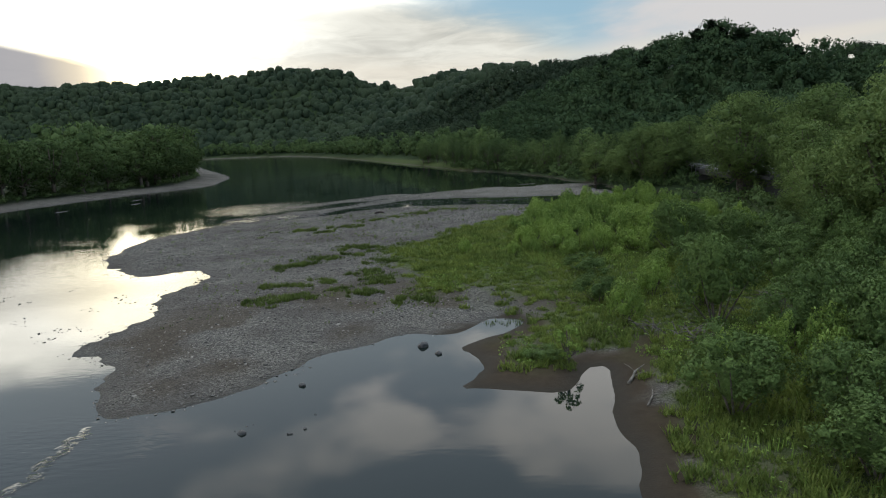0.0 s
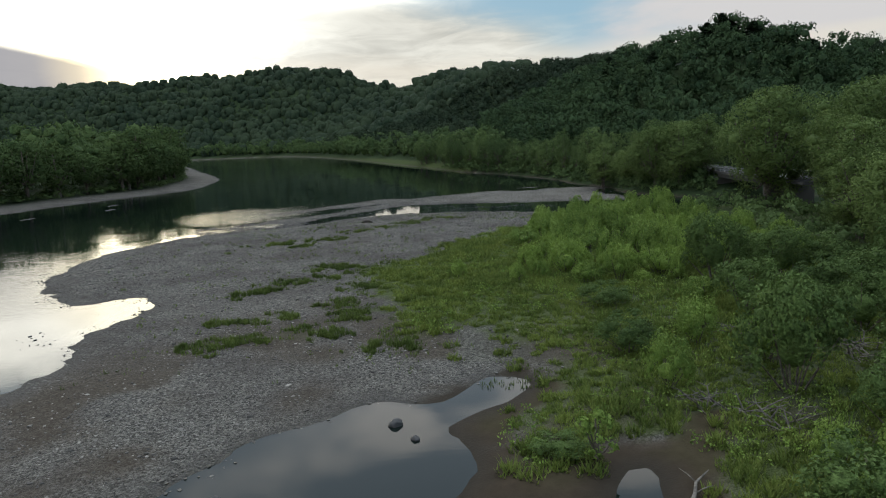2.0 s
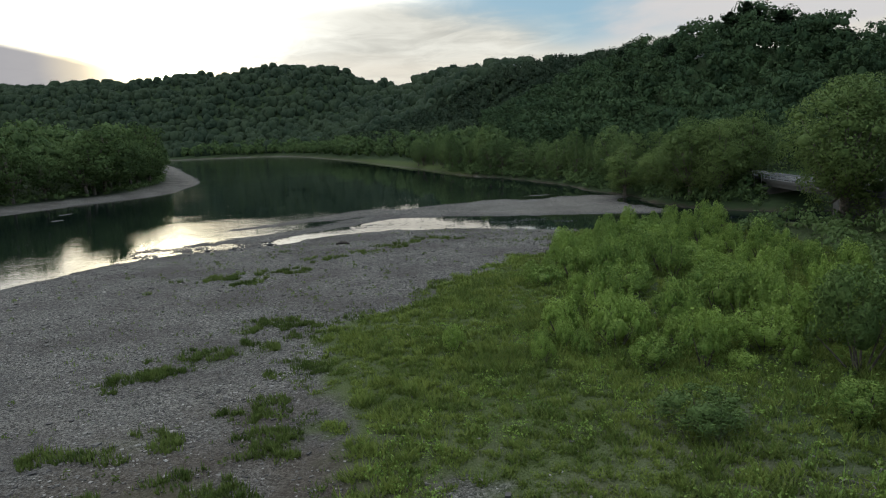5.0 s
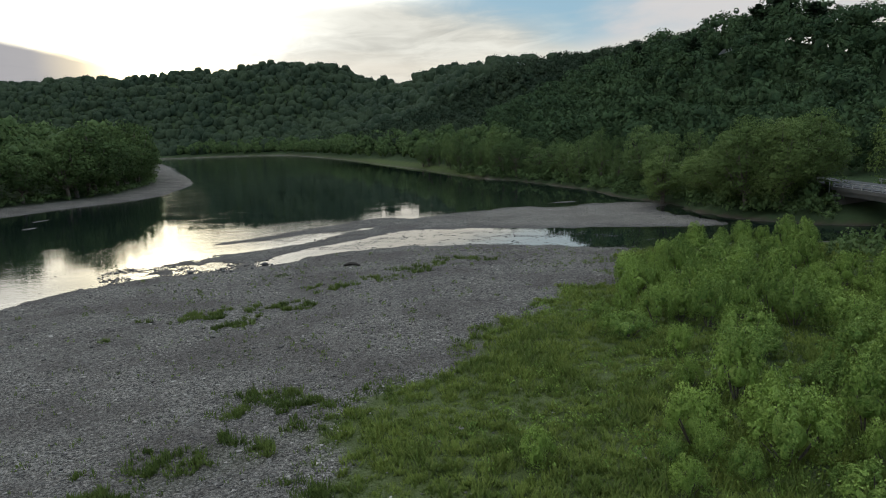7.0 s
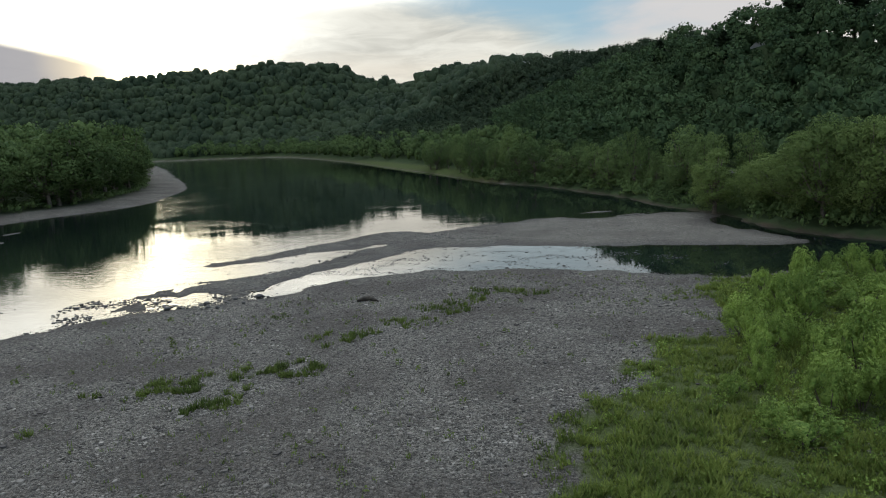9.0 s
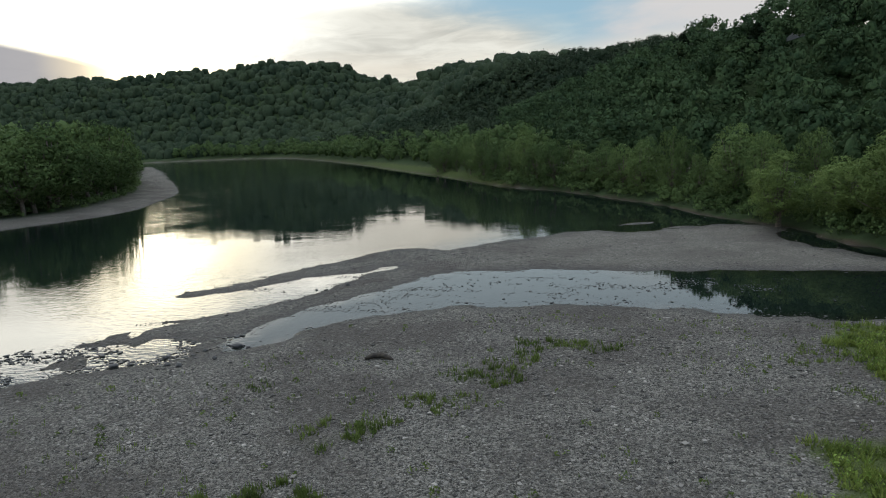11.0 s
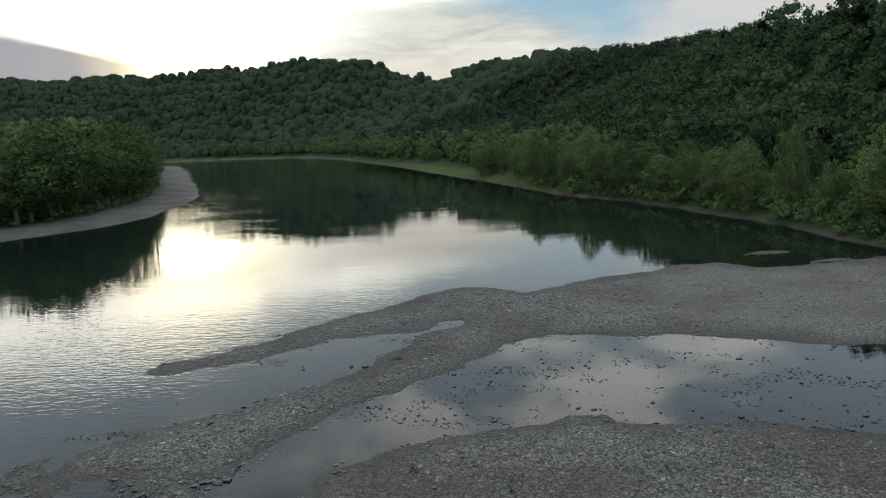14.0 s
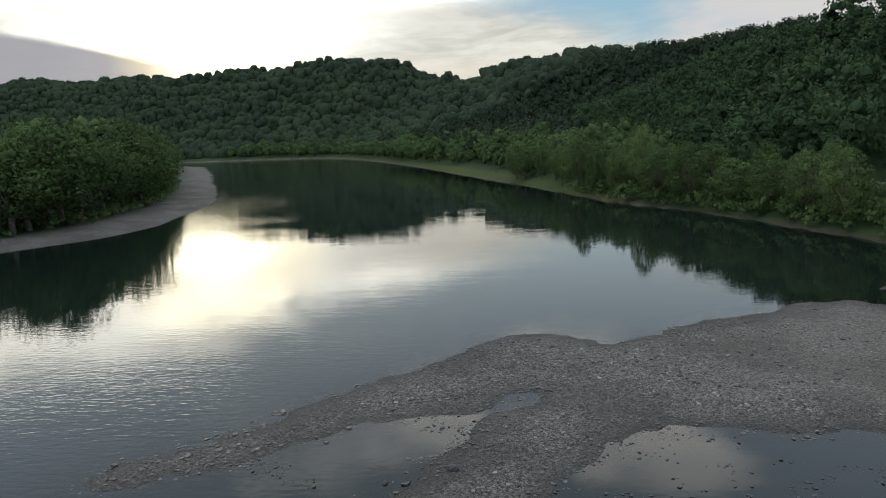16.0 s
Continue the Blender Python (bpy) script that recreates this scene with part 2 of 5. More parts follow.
def water_material():
    m, add = material("river_water")
    pos = add("ShaderNodeNewGeometry").outputs["Position"]
    xyz = add("ShaderNodeSeparateXYZ", (0, pos))
    # wavelets lie across the current; they show where the water runs over shallows
    turn = add("ShaderNodeMapping", ("Vector", pos), ("Rotation", (0, 0, radians(12))), ("Scale", (0.55, 1.5, 1.0))).outputs[0]
    fine = noise_of(add, turn, 1.5, 2.0)
    mid = noise_of(add, turn, 0.30, 2.0)
    patch = smooth_of(add, noise_of(add, pos, 0.05, 3.0), 0.42, 0.62)

    def riffle(x, y, size, power):
        d = add("ShaderNodeVectorMath", (0, pos), (1, (x, y, 0.0)))
        d.operation = "DISTANCE"
        return smooth_of(add, d.outputs["Value"], size * 0.25, size, power, 0.0)

    force = math_of(add, "ADD", math_of(add, "MULTIPLY", patch, 0.0016), 0.0003)
    breeze = smooth_of(add, xyz.outputs[1], 150.0, 215.0, 0.0, 0.0045)
    force = math_of(add, "ADD", force, math_of(add, "MULTIPLY", breeze, smooth_of(add, noise_of(add, turn, 0.06, 3.0), 0.35, 0.6)))
    stream = math_of(add, "MULTIPLY", smooth_of(add, xyz.outputs[0], -45.0, -95.0), smooth_of(add, xyz.outputs[1], 205.0, 265.0, 0.0, 0.016))
    force = math_of(add, "ADD", force, stream)
    west = smooth_of(add, xyz.outputs[0], -62.0, -38.0, 0.014, 0.0)
    force = math_of(add, "ADD", force, math_of(add, "MULTIPLY", west, math_of(add, "MULTIPLY", smooth_of(add, xyz.outputs[1], 250.0, 170.0), math_of(add, "ADD", math_of(add, "MULTIPLY", patch, 0.65), 0.35))))
    for spot in ((-44, 176, 26, 0.024), (-28, 191, 16, 0.012), (-36, 148, 14, 0.03), (-22, 35, 9, 0.016), (-142, 418, 24, 0.03), (-178, 505, 34, 0.03), (-60, 95, 32, 0.016), (-75, 150, 40, 0.010), (-30, 118, 22, 0.0)):
        force = math_of(add, "MAXIMUM", force, riffle(*spot))
    # a broken line of wavelets where two currents meet below the spit
    line = math_of(add, "ABSOLUTE", math_of(add, "ADD", xyz.outputs[0], math_of(add, "ADD", 20.4, math_of(add, "MULTIPLY", noise_of(add, pos, 0.5, 2.0), 2.0))))
    line = math_of(add, "MULTIPLY", smooth_of(add, line, 0.15, 0.75, 0.05, 0.0), math_of(add, "MULTIPLY", smooth_of(add, xyz.outputs[1], 39.5, 37.5), smooth_of(add, noise_of(add, pos, 1.6, 3.0), 0.35, 0.55)))
    force = math_of(add, "MAXIMUM", force, line)
    hgt = math_of(add, "ADD", fine, mid)
    bump = add("ShaderNodeBump", ("Height", math_of(add, "MULTIPLY", hgt, force)), ("Strength", 1.0), ("Distance", 1.0))
    # the stones of the bed show through where the water is shallow
    deep = add("ShaderNodeAttribute")
    deep.attribute_name = "depth"
    body = add("ShaderNodeBsdfDiffuse", (0, (0.006, 0.011, 0.009, 1)))
    clear = add("ShaderNodeBsdfTransparent", (0, (0.62, 0.62, 0.52, 1)))
    under = add("ShaderNodeMixShader", (0, smooth_of(add, deep.outputs["Fac"], 0.0, 0.22, 0.45, 0.0)), (1, body.outputs[0]), (2, clear.outputs[0]))
    gloss = add("ShaderNodeBsdfGlossy", (0, (1, 1, 1, 1)), ("Roughness", 0.02), ("Normal", bump.outputs[0]))
    rim = add("ShaderNodeFresnel", ("IOR", 1.36), ("Normal", bump.outputs[0]))
    mx = add("ShaderNodeMixShader", (0, rim.outputs[0]), (1, under.outputs[0]), (2, gloss.outputs[0]))
    add("ShaderNodeOutputMaterial", (0, mx.outputs[0]))
    return m


def plain_material(name, a, b, scale, rough=0.8, metal=0.0):
    m, add = material(name)
    pos = add("ShaderNodeNewGeometry").outputs["Position"]
    col = mix_of(add, noise_of(add, pos, scale, 6.0, 0.65), a, b)
    p = add("ShaderNodeBsdfPrincipled", ("Base Color", col), ("Roughness", rough), ("Metallic", metal))
    add("ShaderNodeOutputMaterial", (0, p.outputs[0]))
    return m


GROUND, STONE, WATER = ground_material(), stone_material(), water_material()
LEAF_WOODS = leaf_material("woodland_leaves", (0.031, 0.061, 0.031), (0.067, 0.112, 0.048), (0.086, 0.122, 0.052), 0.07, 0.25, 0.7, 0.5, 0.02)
# darker than the woodland leaves: evening shade of the far slopes, put into colour
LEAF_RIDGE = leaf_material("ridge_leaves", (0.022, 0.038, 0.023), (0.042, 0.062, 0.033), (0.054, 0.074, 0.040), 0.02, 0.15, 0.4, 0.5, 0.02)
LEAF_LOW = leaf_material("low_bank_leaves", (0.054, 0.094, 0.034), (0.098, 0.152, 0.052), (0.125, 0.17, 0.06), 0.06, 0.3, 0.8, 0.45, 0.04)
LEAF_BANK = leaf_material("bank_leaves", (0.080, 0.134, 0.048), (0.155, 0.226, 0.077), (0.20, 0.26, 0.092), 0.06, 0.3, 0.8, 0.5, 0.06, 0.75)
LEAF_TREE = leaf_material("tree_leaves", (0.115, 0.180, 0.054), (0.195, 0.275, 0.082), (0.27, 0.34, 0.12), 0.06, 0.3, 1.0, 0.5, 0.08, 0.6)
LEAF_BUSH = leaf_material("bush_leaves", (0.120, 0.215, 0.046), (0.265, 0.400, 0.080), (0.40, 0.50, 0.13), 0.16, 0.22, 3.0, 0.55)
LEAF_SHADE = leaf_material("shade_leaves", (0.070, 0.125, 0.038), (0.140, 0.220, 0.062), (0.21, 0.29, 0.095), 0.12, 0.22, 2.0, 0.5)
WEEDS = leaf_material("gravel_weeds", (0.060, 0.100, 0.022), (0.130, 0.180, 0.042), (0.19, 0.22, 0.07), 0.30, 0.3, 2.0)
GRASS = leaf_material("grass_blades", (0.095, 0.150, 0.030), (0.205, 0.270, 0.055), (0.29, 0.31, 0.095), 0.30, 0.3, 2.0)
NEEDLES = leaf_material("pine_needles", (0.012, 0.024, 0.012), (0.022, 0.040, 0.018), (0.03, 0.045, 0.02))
BARK = bark_material("bark", (0.06, 0.048, 0.036), (0.15, 0.125, 0.10))
DEADWOOD = bark_material("weathered_wood", (0.085, 0.074, 0.062), (0.20, 0.18, 0.152))
WETWOOD = bark_material("wet_driftwood", (0.03, 0.025, 0.02), (0.07, 0.058, 0.046))
WETROCK = plain_material("wet_rock", (0.018, 0.018, 0.019), (0.055, 0.053, 0.050), 3.0, 0.55)
ASPHALT = plain_material("asphalt", (0.045, 0.045, 0.047), (0.07, 0.07, 0.07), 0.6, 0.9)
CONCRETE = plain_material("concrete", (0.055, 0.052, 0.047), (0.10, 0.095, 0.088), 0.7, 0.85)


# ---- mesh tools ----
def mesh_of(name, verts, faces, *rest, smooth=False):
    """A mesh from arrays: verts (n, 3), faces (m, k), perhaps normals (n, 3), and the material."""
    mat = rest[-1]
    me = bpy.data.meshes.new(name)
    verts, faces = np.asarray(verts, np.float32), np.asarray(faces, np.int32)
    k = faces.shape[1]
    me.vertices.add(len(verts))
    me.vertices.foreach_set("co", verts.ravel())
    me.loops.add(faces.size)
    me.loops.foreach_set("vertex_index", faces.ravel())
    me.polygons.add(len(faces))
    me.polygons.foreach_set("loop_start", np.arange(0, faces.size, k, dtype=np.int32))
    me.polygons.foreach_set("use_smooth", np.full(len(faces), smooth))
    me.materials.append(mat)
    me.update(calc_edges=True)
    if len(rest) == 2:
        me.normals_split_custom_set_from_vertices(np.asarray(rest[0], np.float32))
    return me


def joined(pieces):
    verts, faces, normals, n = [], [], [], 0
    for v, f, *more in pieces:
        verts.append(v)
        faces.append(np.asarray(f) + n)
        normals += more
        n += len(v)
    out = np.concatenate(verts), np.concatenate(faces)
    return (*out, np.concatenate(normals)) if len(normals) == len(pieces) else out


def part(name, me, parent, label=""):
    ob = new(name, me)
    ob.parent = parent
    return tagged(ob, label)


def tube(points, radii, sides=7):
    """A tapered limb along points, as triangles."""
    pts = [Vector(p) for p in points]
    verts, faces = [], []
    for i, p in enumerate(pts):
        d = (pts[min(i + 1, len(pts) - 1)] - pts[max(i - 1, 0)]).normalized()
        q = d.to_track_quat("Z", "Y")
        for k in range(sides):
            a = 2 * math.pi * k / sides
            verts.append(p + q @ Vector((math.cos(a), math.sin(a), 0)) * radii[i])
    for i in range(len(pts) - 1):
        for k in range(sides):
            a, b = i * sides + k, i * sides + (k + 1) % sides
            faces += [(a, b, b + sides), (a, b + sides, a + sides)]
    verts += [pts[0], pts[-1]]
    n = len(verts)
    for k in range(sides):
        faces.append((n - 2, (k + 1) % sides, k))
        faces.append((n - 1, n - 2 - sides + k, n - 2 - sides + (k + 1) % sides))
    return np.array([tuple(v) for v in verts]), np.array(faces)


def ico(level):
    bm = bmesh.new()
    bmesh.ops.create_icosphere(bm, subdivisions=level, radius=1)
    v = np.array([tuple(p.co) for p in bm.verts])
    f = np.array([[p.index for p in q.verts] for q in bm.faces])
    bm.free()
    return v, f


BALL0 = ico(1)
ICO1 = ico(2)


def cards(rng, centres, radii, count, size, droop=0.0, spread=0.75, own=0.45):
    """Leaf sprays strewn over the shells of lobes: each a folded rhombus of two triangles."""
    which = rng.choice(len(centres), count, p=(radii.prod(1) ** 0.66) / (radii.prod(1) ** 0.66).sum())
    d = rng.normal(size=(count, 3))
    d[:, 2] = d[:, 2] + 0.25
    d /= np.linalg.norm(d, axis=1)[:, None]
    shell = rng.uniform(0.64, 1.02, (count, 1))
    mid = centres[which] + d * radii[which] * shell
    n = d + rng.normal(scale=spread, size=(count, 3))
    n /= np.linalg.norm(n, axis=1)[:, None]
    a = np.cross(n, rng.normal(size=(count, 3)))
    a /= np.linalg.norm(a, axis=1)[:, None]
    b = np.cross(n, a)
    s = size * rng.uniform(0.55, 1.35, (count, 1))
    tip = mid + a * s
    tip[:, 2] -= droop * s[:, 0]
    verts = np.stack([mid - a * s, mid + b * s * 0.55 + n * s * 0.18, tip, mid - b * s * 0.55 + n * s * 0.18], 1).reshape(-1, 3)
    base = np.arange(count)[:, None] * 4
    faces = np.concatenate([base + [0, 2, 1], base + [0, 3, 2]])
    soft = d * 1.0 + n * own
    soft /= np.linalg.norm(soft, axis=1)[:, None]
    return verts, faces, np.repeat(soft, 4, 0)


def unit(v):
    return v / np.maximum(np.linalg.norm(v, axis=-1, keepdims=True), 1e-6)


def clumps_of(rng, tall, width, low, count, grain=0.20, under=-0.55):
    """Clumps of leaves set over the shell of a crown: places, radii and the crown's middle."""
    mid, half = (low + tall) / 2, (tall - low) / 2
    k = np.arange(count) + 0.5
    u = under + (1 - under) * k / count + rng.uniform(-0.5, 0.5, count) * 1.4 / count
    u = np.clip(u, under, 0.98)
    a = k * 2.39996 + rng.uniform(-0.5, 0.5, count)
    flat = np.sqrt(1 - u * u)
    r = width * grain * rng.uniform(0.55, 1.45, count)
    reach = rng.uniform(0.62, 1.12, count)
    c = np.stack([np.cos(a) * flat * (width / 2 - r * 0.8) * reach, np.sin(a) * flat * (width / 2 - r * 0.8) * reach, mid + u * (half - r * 0.6) * reach], 1)
    return c, np.stack([r, r, r * rng.uniform(0.70, 0.95, count)], 1), np.array((0, 0, mid - half * 0.25))


def clump_leaves(rng, c, r, mid, count, size, spread=0.7, own=0.3, droop=0.2, slim=0.55, whole=0.8):
    """Leaf sprays on the outer sides of the clumps, shaded by clump and by crown."""
    w = (r.prod(1) ** 0.66)
    which = rng.choice(len(c), count, p=w / w.sum())
    out = unit(c - mid)[which]
    d = unit(unit(rng.normal(size=(count, 3))) + 0.55 * out + np.array((0, 0, 0.15)))
    at = c[which] + d * r[which] * (0.55 + 0.65 * rng.uniform(0, 1, (count, 1)) ** 0.6)
    n = unit(d + rng.normal(scale=spread, size=(count, 3)))
    a = unit(np.cross(n, rng.normal(size=(count, 3))))
    b = np.cross(n, a)
    s = size * rng.uniform(0.55, 1.35, (count, 1))
    tip = at + a * s
    tip[:, 2] -= droop * s[:, 0]
    verts = np.stack([at - a * s, at + b * s * slim + n * s * 0.18, tip, at - b * s * slim + n * s * 0.18], 1).reshape(-1, 3)
    base = np.arange(count)[:, None] * 4
    faces = np.concatenate([base + [0, 2, 1], base + [0, 3, 2]])
    return verts, faces, np.repeat(unit(0.8 * d + whole * out + own * n), 4, 0)


def clump_cores(rng, c, r, mid, scale, ball=None, heart=0.0, whole=0.8):
    """The dark leafy inside of each clump, and of the whole crown."""
    v, f = ball or BALL0
    pieces = []
    for p, q in zip(c, r):
        lumpy = v * rng.uniform(0.70, 1.20, (len(v), 1))
        pieces.append((p + lumpy * q * scale, f, unit(0.8 * v + whole * unit(p - mid))))
    if heart:
        reach = np.abs(c - mid).max(0) * heart
        pieces.append((mid + ICO1[0] * reach, ICO1[1], ICO1[0]))
    return joined(pieces)


# ---- plan of the valley ----
def smooth_loop(points, steps=6):
    """A closed Catmull-Rom curve through the points."""
    p = np.array(points, float)
    a, b, c, d = np.roll(p, 1, 0), p, np.roll(p, -1, 0), np.roll(p, -2, 0)
    out = []
    for s in np.arange(steps) / steps:
        out.append(0.5 * (2 * b + (c - a) * s + (2 * a - 5 * b + 4 * c - d) * s * s + (3 * b - a - 3 * c + d) * s ** 3))
    return np.stack(out, 1).reshape(-1, 2)


def signed(loop, x, y):
    """Distance to a closed outline, positive inside."""
    best, inside = np.full(x.shape, 1e18), np.zeros(x.shape, bool)
    for (ax, ay), (bx, by) in zip(loop, np.roll(loop, -1, 0)):
        ex, ey = bx - ax, by - ay
        t = np.clip(((x - ax) * ex + (y - ay) * ey) / max(ex * ex + ey * ey, 1e-9), 0, 1)
        best = np.minimum(best, (x - ax - t * ex) ** 2 + (y - ay - t * ey) ** 2)
        if ay != by:
            inside ^= ((ay > y) != (by > y)) & (x < ex * (y - ay) / ey + ax)
    return np.where(inside, 1, -1) * np.sqrt(best)


def wave(x, y, size, seed=0):
    """Smooth random relief in -1..1, of about that wavelength."""
    g = np.random.default_rng(seed + 977).uniform(-1, 1, (64, 64))
    u, v = x / size, y / size
    i, j = np.floor(u).astype(int), np.floor(v).astype(int)
    s, t = u - i, v - j
    s, t = s * s * (3 - 2 * s), t * t * (3 - 2 * t)
    at = lambda a, b: g[a % 64, b % 64]
    return (at(i, j) * (1 - s) + at(i + 1, j) * s) * (1 - t) + (at(i, j + 1) * (1 - s) + at(i + 1, j + 1) * s) * t


def step(v, lo, hi):
    s = np.clip((v - lo) / (hi - lo), 0, 1)
    return s * s * (3 - 2 * s)


MAIN_BAR = smooth_loop([(0, 159), (9, 157.5), (20, 152.5), (27, 149), (34, 150), (44, 149), (56, 147), (73, 141), (116, 138), (500, 120), (500, -400), (30, -400), (12, -60),
                        (8, 0), (7.7, 17), (8.3, 27.8), (8.8, 30), (9.3, 32.5), (9.0, 35), (9.7, 38.3), (10.2, 41.5), (10.9, 44), (10.4, 45.2), (9.3, 44.7), (8.6, 43.5), (7.9, 41.3), (6.4, 40.5), (2.4, 42), (0.6, 42.1),
                        (1.7, 43.4), (2.4, 45.5), (2.2, 47.8), (1.3, 50.5), (2.7, 52.2), (4.9, 54.2), (6.3, 56.3), (6.4, 57.6), (5.5, 58.3), (3.8, 58.8), (2.1, 56.4), (0.8, 54.7), (-0.8, 54.6), (-3.2, 55.2), (-5.1, 54), (-7.6, 52), (-10.5, 48.4), (-14.5, 43), (-20.2, 40), (-23.4, 45), (-26.8, 51.5), (-30.8, 54.1),
                        (-29, 63), (-30.5, 75), (-29.5, 85), (-32.5, 89.3), (-39, 86.5), (-46, 95), (-51, 106), (-53, 120), (-49, 132), (-43, 141), (-36, 146), (-29, 147), (-23.5, 151), (-17, 157), (-8, 160)])
MID_BAR = smooth_loop([(-35, 154.5), (-28, 153.6), (-24.7, 157), (-21, 163), (-14.7, 170), (-8, 177.5), (2.6, 177), (16, 173), (28, 170), (45, 166.8), (42, 182), (41, 192), (46, 200), (40, 206),
                       (31, 204.5), (22, 203), (17, 207), (6, 202), (-0.3, 199), (-7, 195), (-11.3, 197.5), (-16, 196.5), (-20.2, 191.8), (-26.9, 184.5), (-33, 177.7), (-38.6, 172), (-33.5, 173),
                       (-26, 178), (-20, 180.5), (-14, 183.5), (-18.3, 176.9), (-22, 171), (-29, 163.5), (-36, 158)])
LEFT_BANK = smooth_loop([(-300, -300), (-180, 40), (-140, 150), (-122, 222), (-110, 255), (-98, 276), (-97, 305), (-112, 368), (-160, 480), (-230, 640), (-300, 770), (-430, 860), (-800, 890), (-2500, 850), (-2500, -300)])
FAR_BANK = smooth_loop([(-2500, 1000), (-800, 985), (-430, 960), (-255, 905), (-163, 812), (-79, 601), (-28, 440), (-7, 374), (9.5, 313), (23, 285), (31, 262), (38, 238), (41, 215), (46, 200), (46, 186), (50, 172),
                        (58, 162), (75, 156), (120, 151), (500, 134), (1500, 200), (3000, 800), (3000, 4000), (-3000, 4000)])
ISLET = smooth_loop([(23, 211.5), (26, 214), (30, 213), (27, 211)])
SHOALS = [(-98, 226, 6.5, 1.5), (-107, 192, 7, 1.6), (-92, 209, 4.5, 1.0), (31.5, 205.5, 3.5, 1.2), (-35, 160, 5, 0.5)]  # x, y, half length, half width

GRASS_LOOP = smooth_loop([(60, 146), (34, 148.5), (25, 146.5), (21.5, 144), (17, 128), (11, 126), (6, 116.5), (1.5, 111), (-1, 103), (-7, 97), (-7.5, 90), (-7, 82), (-3.5, 72), (0, 62), (6.5, 60), (7.6, 57),
                          (5.2, 53.5), (3.2, 50.5), (3.6, 46.5), (4, 43.6), (7.5, 43.2), (9.5, 46.6), (12.4, 45), (12, 39), (11, 33.5), (10.4, 29.5), (9.8, 20), (12, 0), (20, -60), (120, -100), (200, 60), (120, 130)])
SHRUBS = smooth_loop([(50, 146), (34, 148), (22, 137), (13, 116), (12, 104), (10, 88), (12, 76), (13, 62), (12, 52), (17, 46), (13.5, 36), (11.5, 27), (16, 8), (60, 0), (120, 60), (90, 125)])
MUD_LOOP = smooth_loop([(0.5, 41), (1, 52), (4.5, 58.8), (7.2, 58.8), (6.6, 54), (4.2, 50.5), (4.3, 46), (5.5, 44), (8.6, 46.6), (13, 47.5), (15.5, 50.5), (15, 47), (12.0, 42.5), (10.9, 33), (10.0, 27), (9.8, 5), (6, 0), (6, 30)])


# stony ground that runs up from the pool into the meadow
BARE_LOOP = smooth_loop([(-1, 57), (-2.5, 63), (-0.5, 67.5), (2.6, 70.6), (6.2, 66.8), (8.6, 63.2), (10.5, 60.5), (8, 57.5), (4, 59)])


PATCHES = [(-23.8, 120.2, 2.3), (-19.7, 122.4, 1.3), (-19.7, 117.2, 2.0), (-16.2, 123.1, 1.6), (-15.2, 130, 1.8), (-12.5, 130.2, 1.5), (-7.9, 133.6, 2.0), (-5.5, 138, 2.2), (-1, 143.5, 2.0),
           (-19.4, 85.7, 2.0), (-16.4, 88.9, 2.4), (-19.6, 73.4, 1.6), (-14.5, 74.4, 1.9), (-16.5, 67.2, 2.4), (-10.8, 69, 2.4), (-11.6, 97.5, 2.6), (-12.6, 91, 2.2), (-5.5, 99.5, 1.5),
           (-2.3, 141, 1.6), (2.4, 143.5, 1.8), (-20.6, 138.5, 0.6), (-29, 119.5, 0.6), (-29.7, 113.7, 0.6), (-7, 74, 1.8), (-9.5, 79, 1.8), (-6.5, 68.5, 1.6), (-3.5, 65, 1.5), (-8.5, 86, 1.6), (-10, 93, 1.2)]


def hills(x, y, far):
    """Ridges behind the far bank."""
    h = np.zeros(x.shape)
    for path, sigma in (([(210, 240, 18), (165, 275, 22), (123, 318, 42), (112, 360, 34), (100, 430, 30), (110, 560, 30)], 44.0),
                        ([(900, 500, 58), (465, 740, 60), (390, 780, 72), (300, 840, 84), (210, 895, 89), (152, 905, 76), (95, 915, 89), (0, 1040, 85), (-60, 1110, 79), (-110, 1120, 78), (-190, 1160, 97), (-275, 1200, 124), (-370, 1245, 122), (-550, 1300, 115), (-700, 1330, 122), (-800, 1340, 131), (-1200, 1350, 132), (-1900, 1300, 130)], 230.0)):
        best = np.zeros(x.shape)
        for (ax, ay, ah), (bx, by, bh) in zip(path, path[1:]):
            ex, ey = bx - ax, by - ay
            t = np.clip(((x - ax) * ex + (y - ay) * ey) / (ex * ex + ey * ey), 0, 1)
            d2 = (x - ax - t * ex) ** 2 + (y - ay - t * ey) ** 2
            best = np.maximum(best, (ah + (bh - ah) * t) * np.exp(-d2 / (2 * sigma * sigma)))
        h = np.maximum(h, best * (step(far, 18, 100) if sigma < 100 else step(far, 10, 280)))
    return h


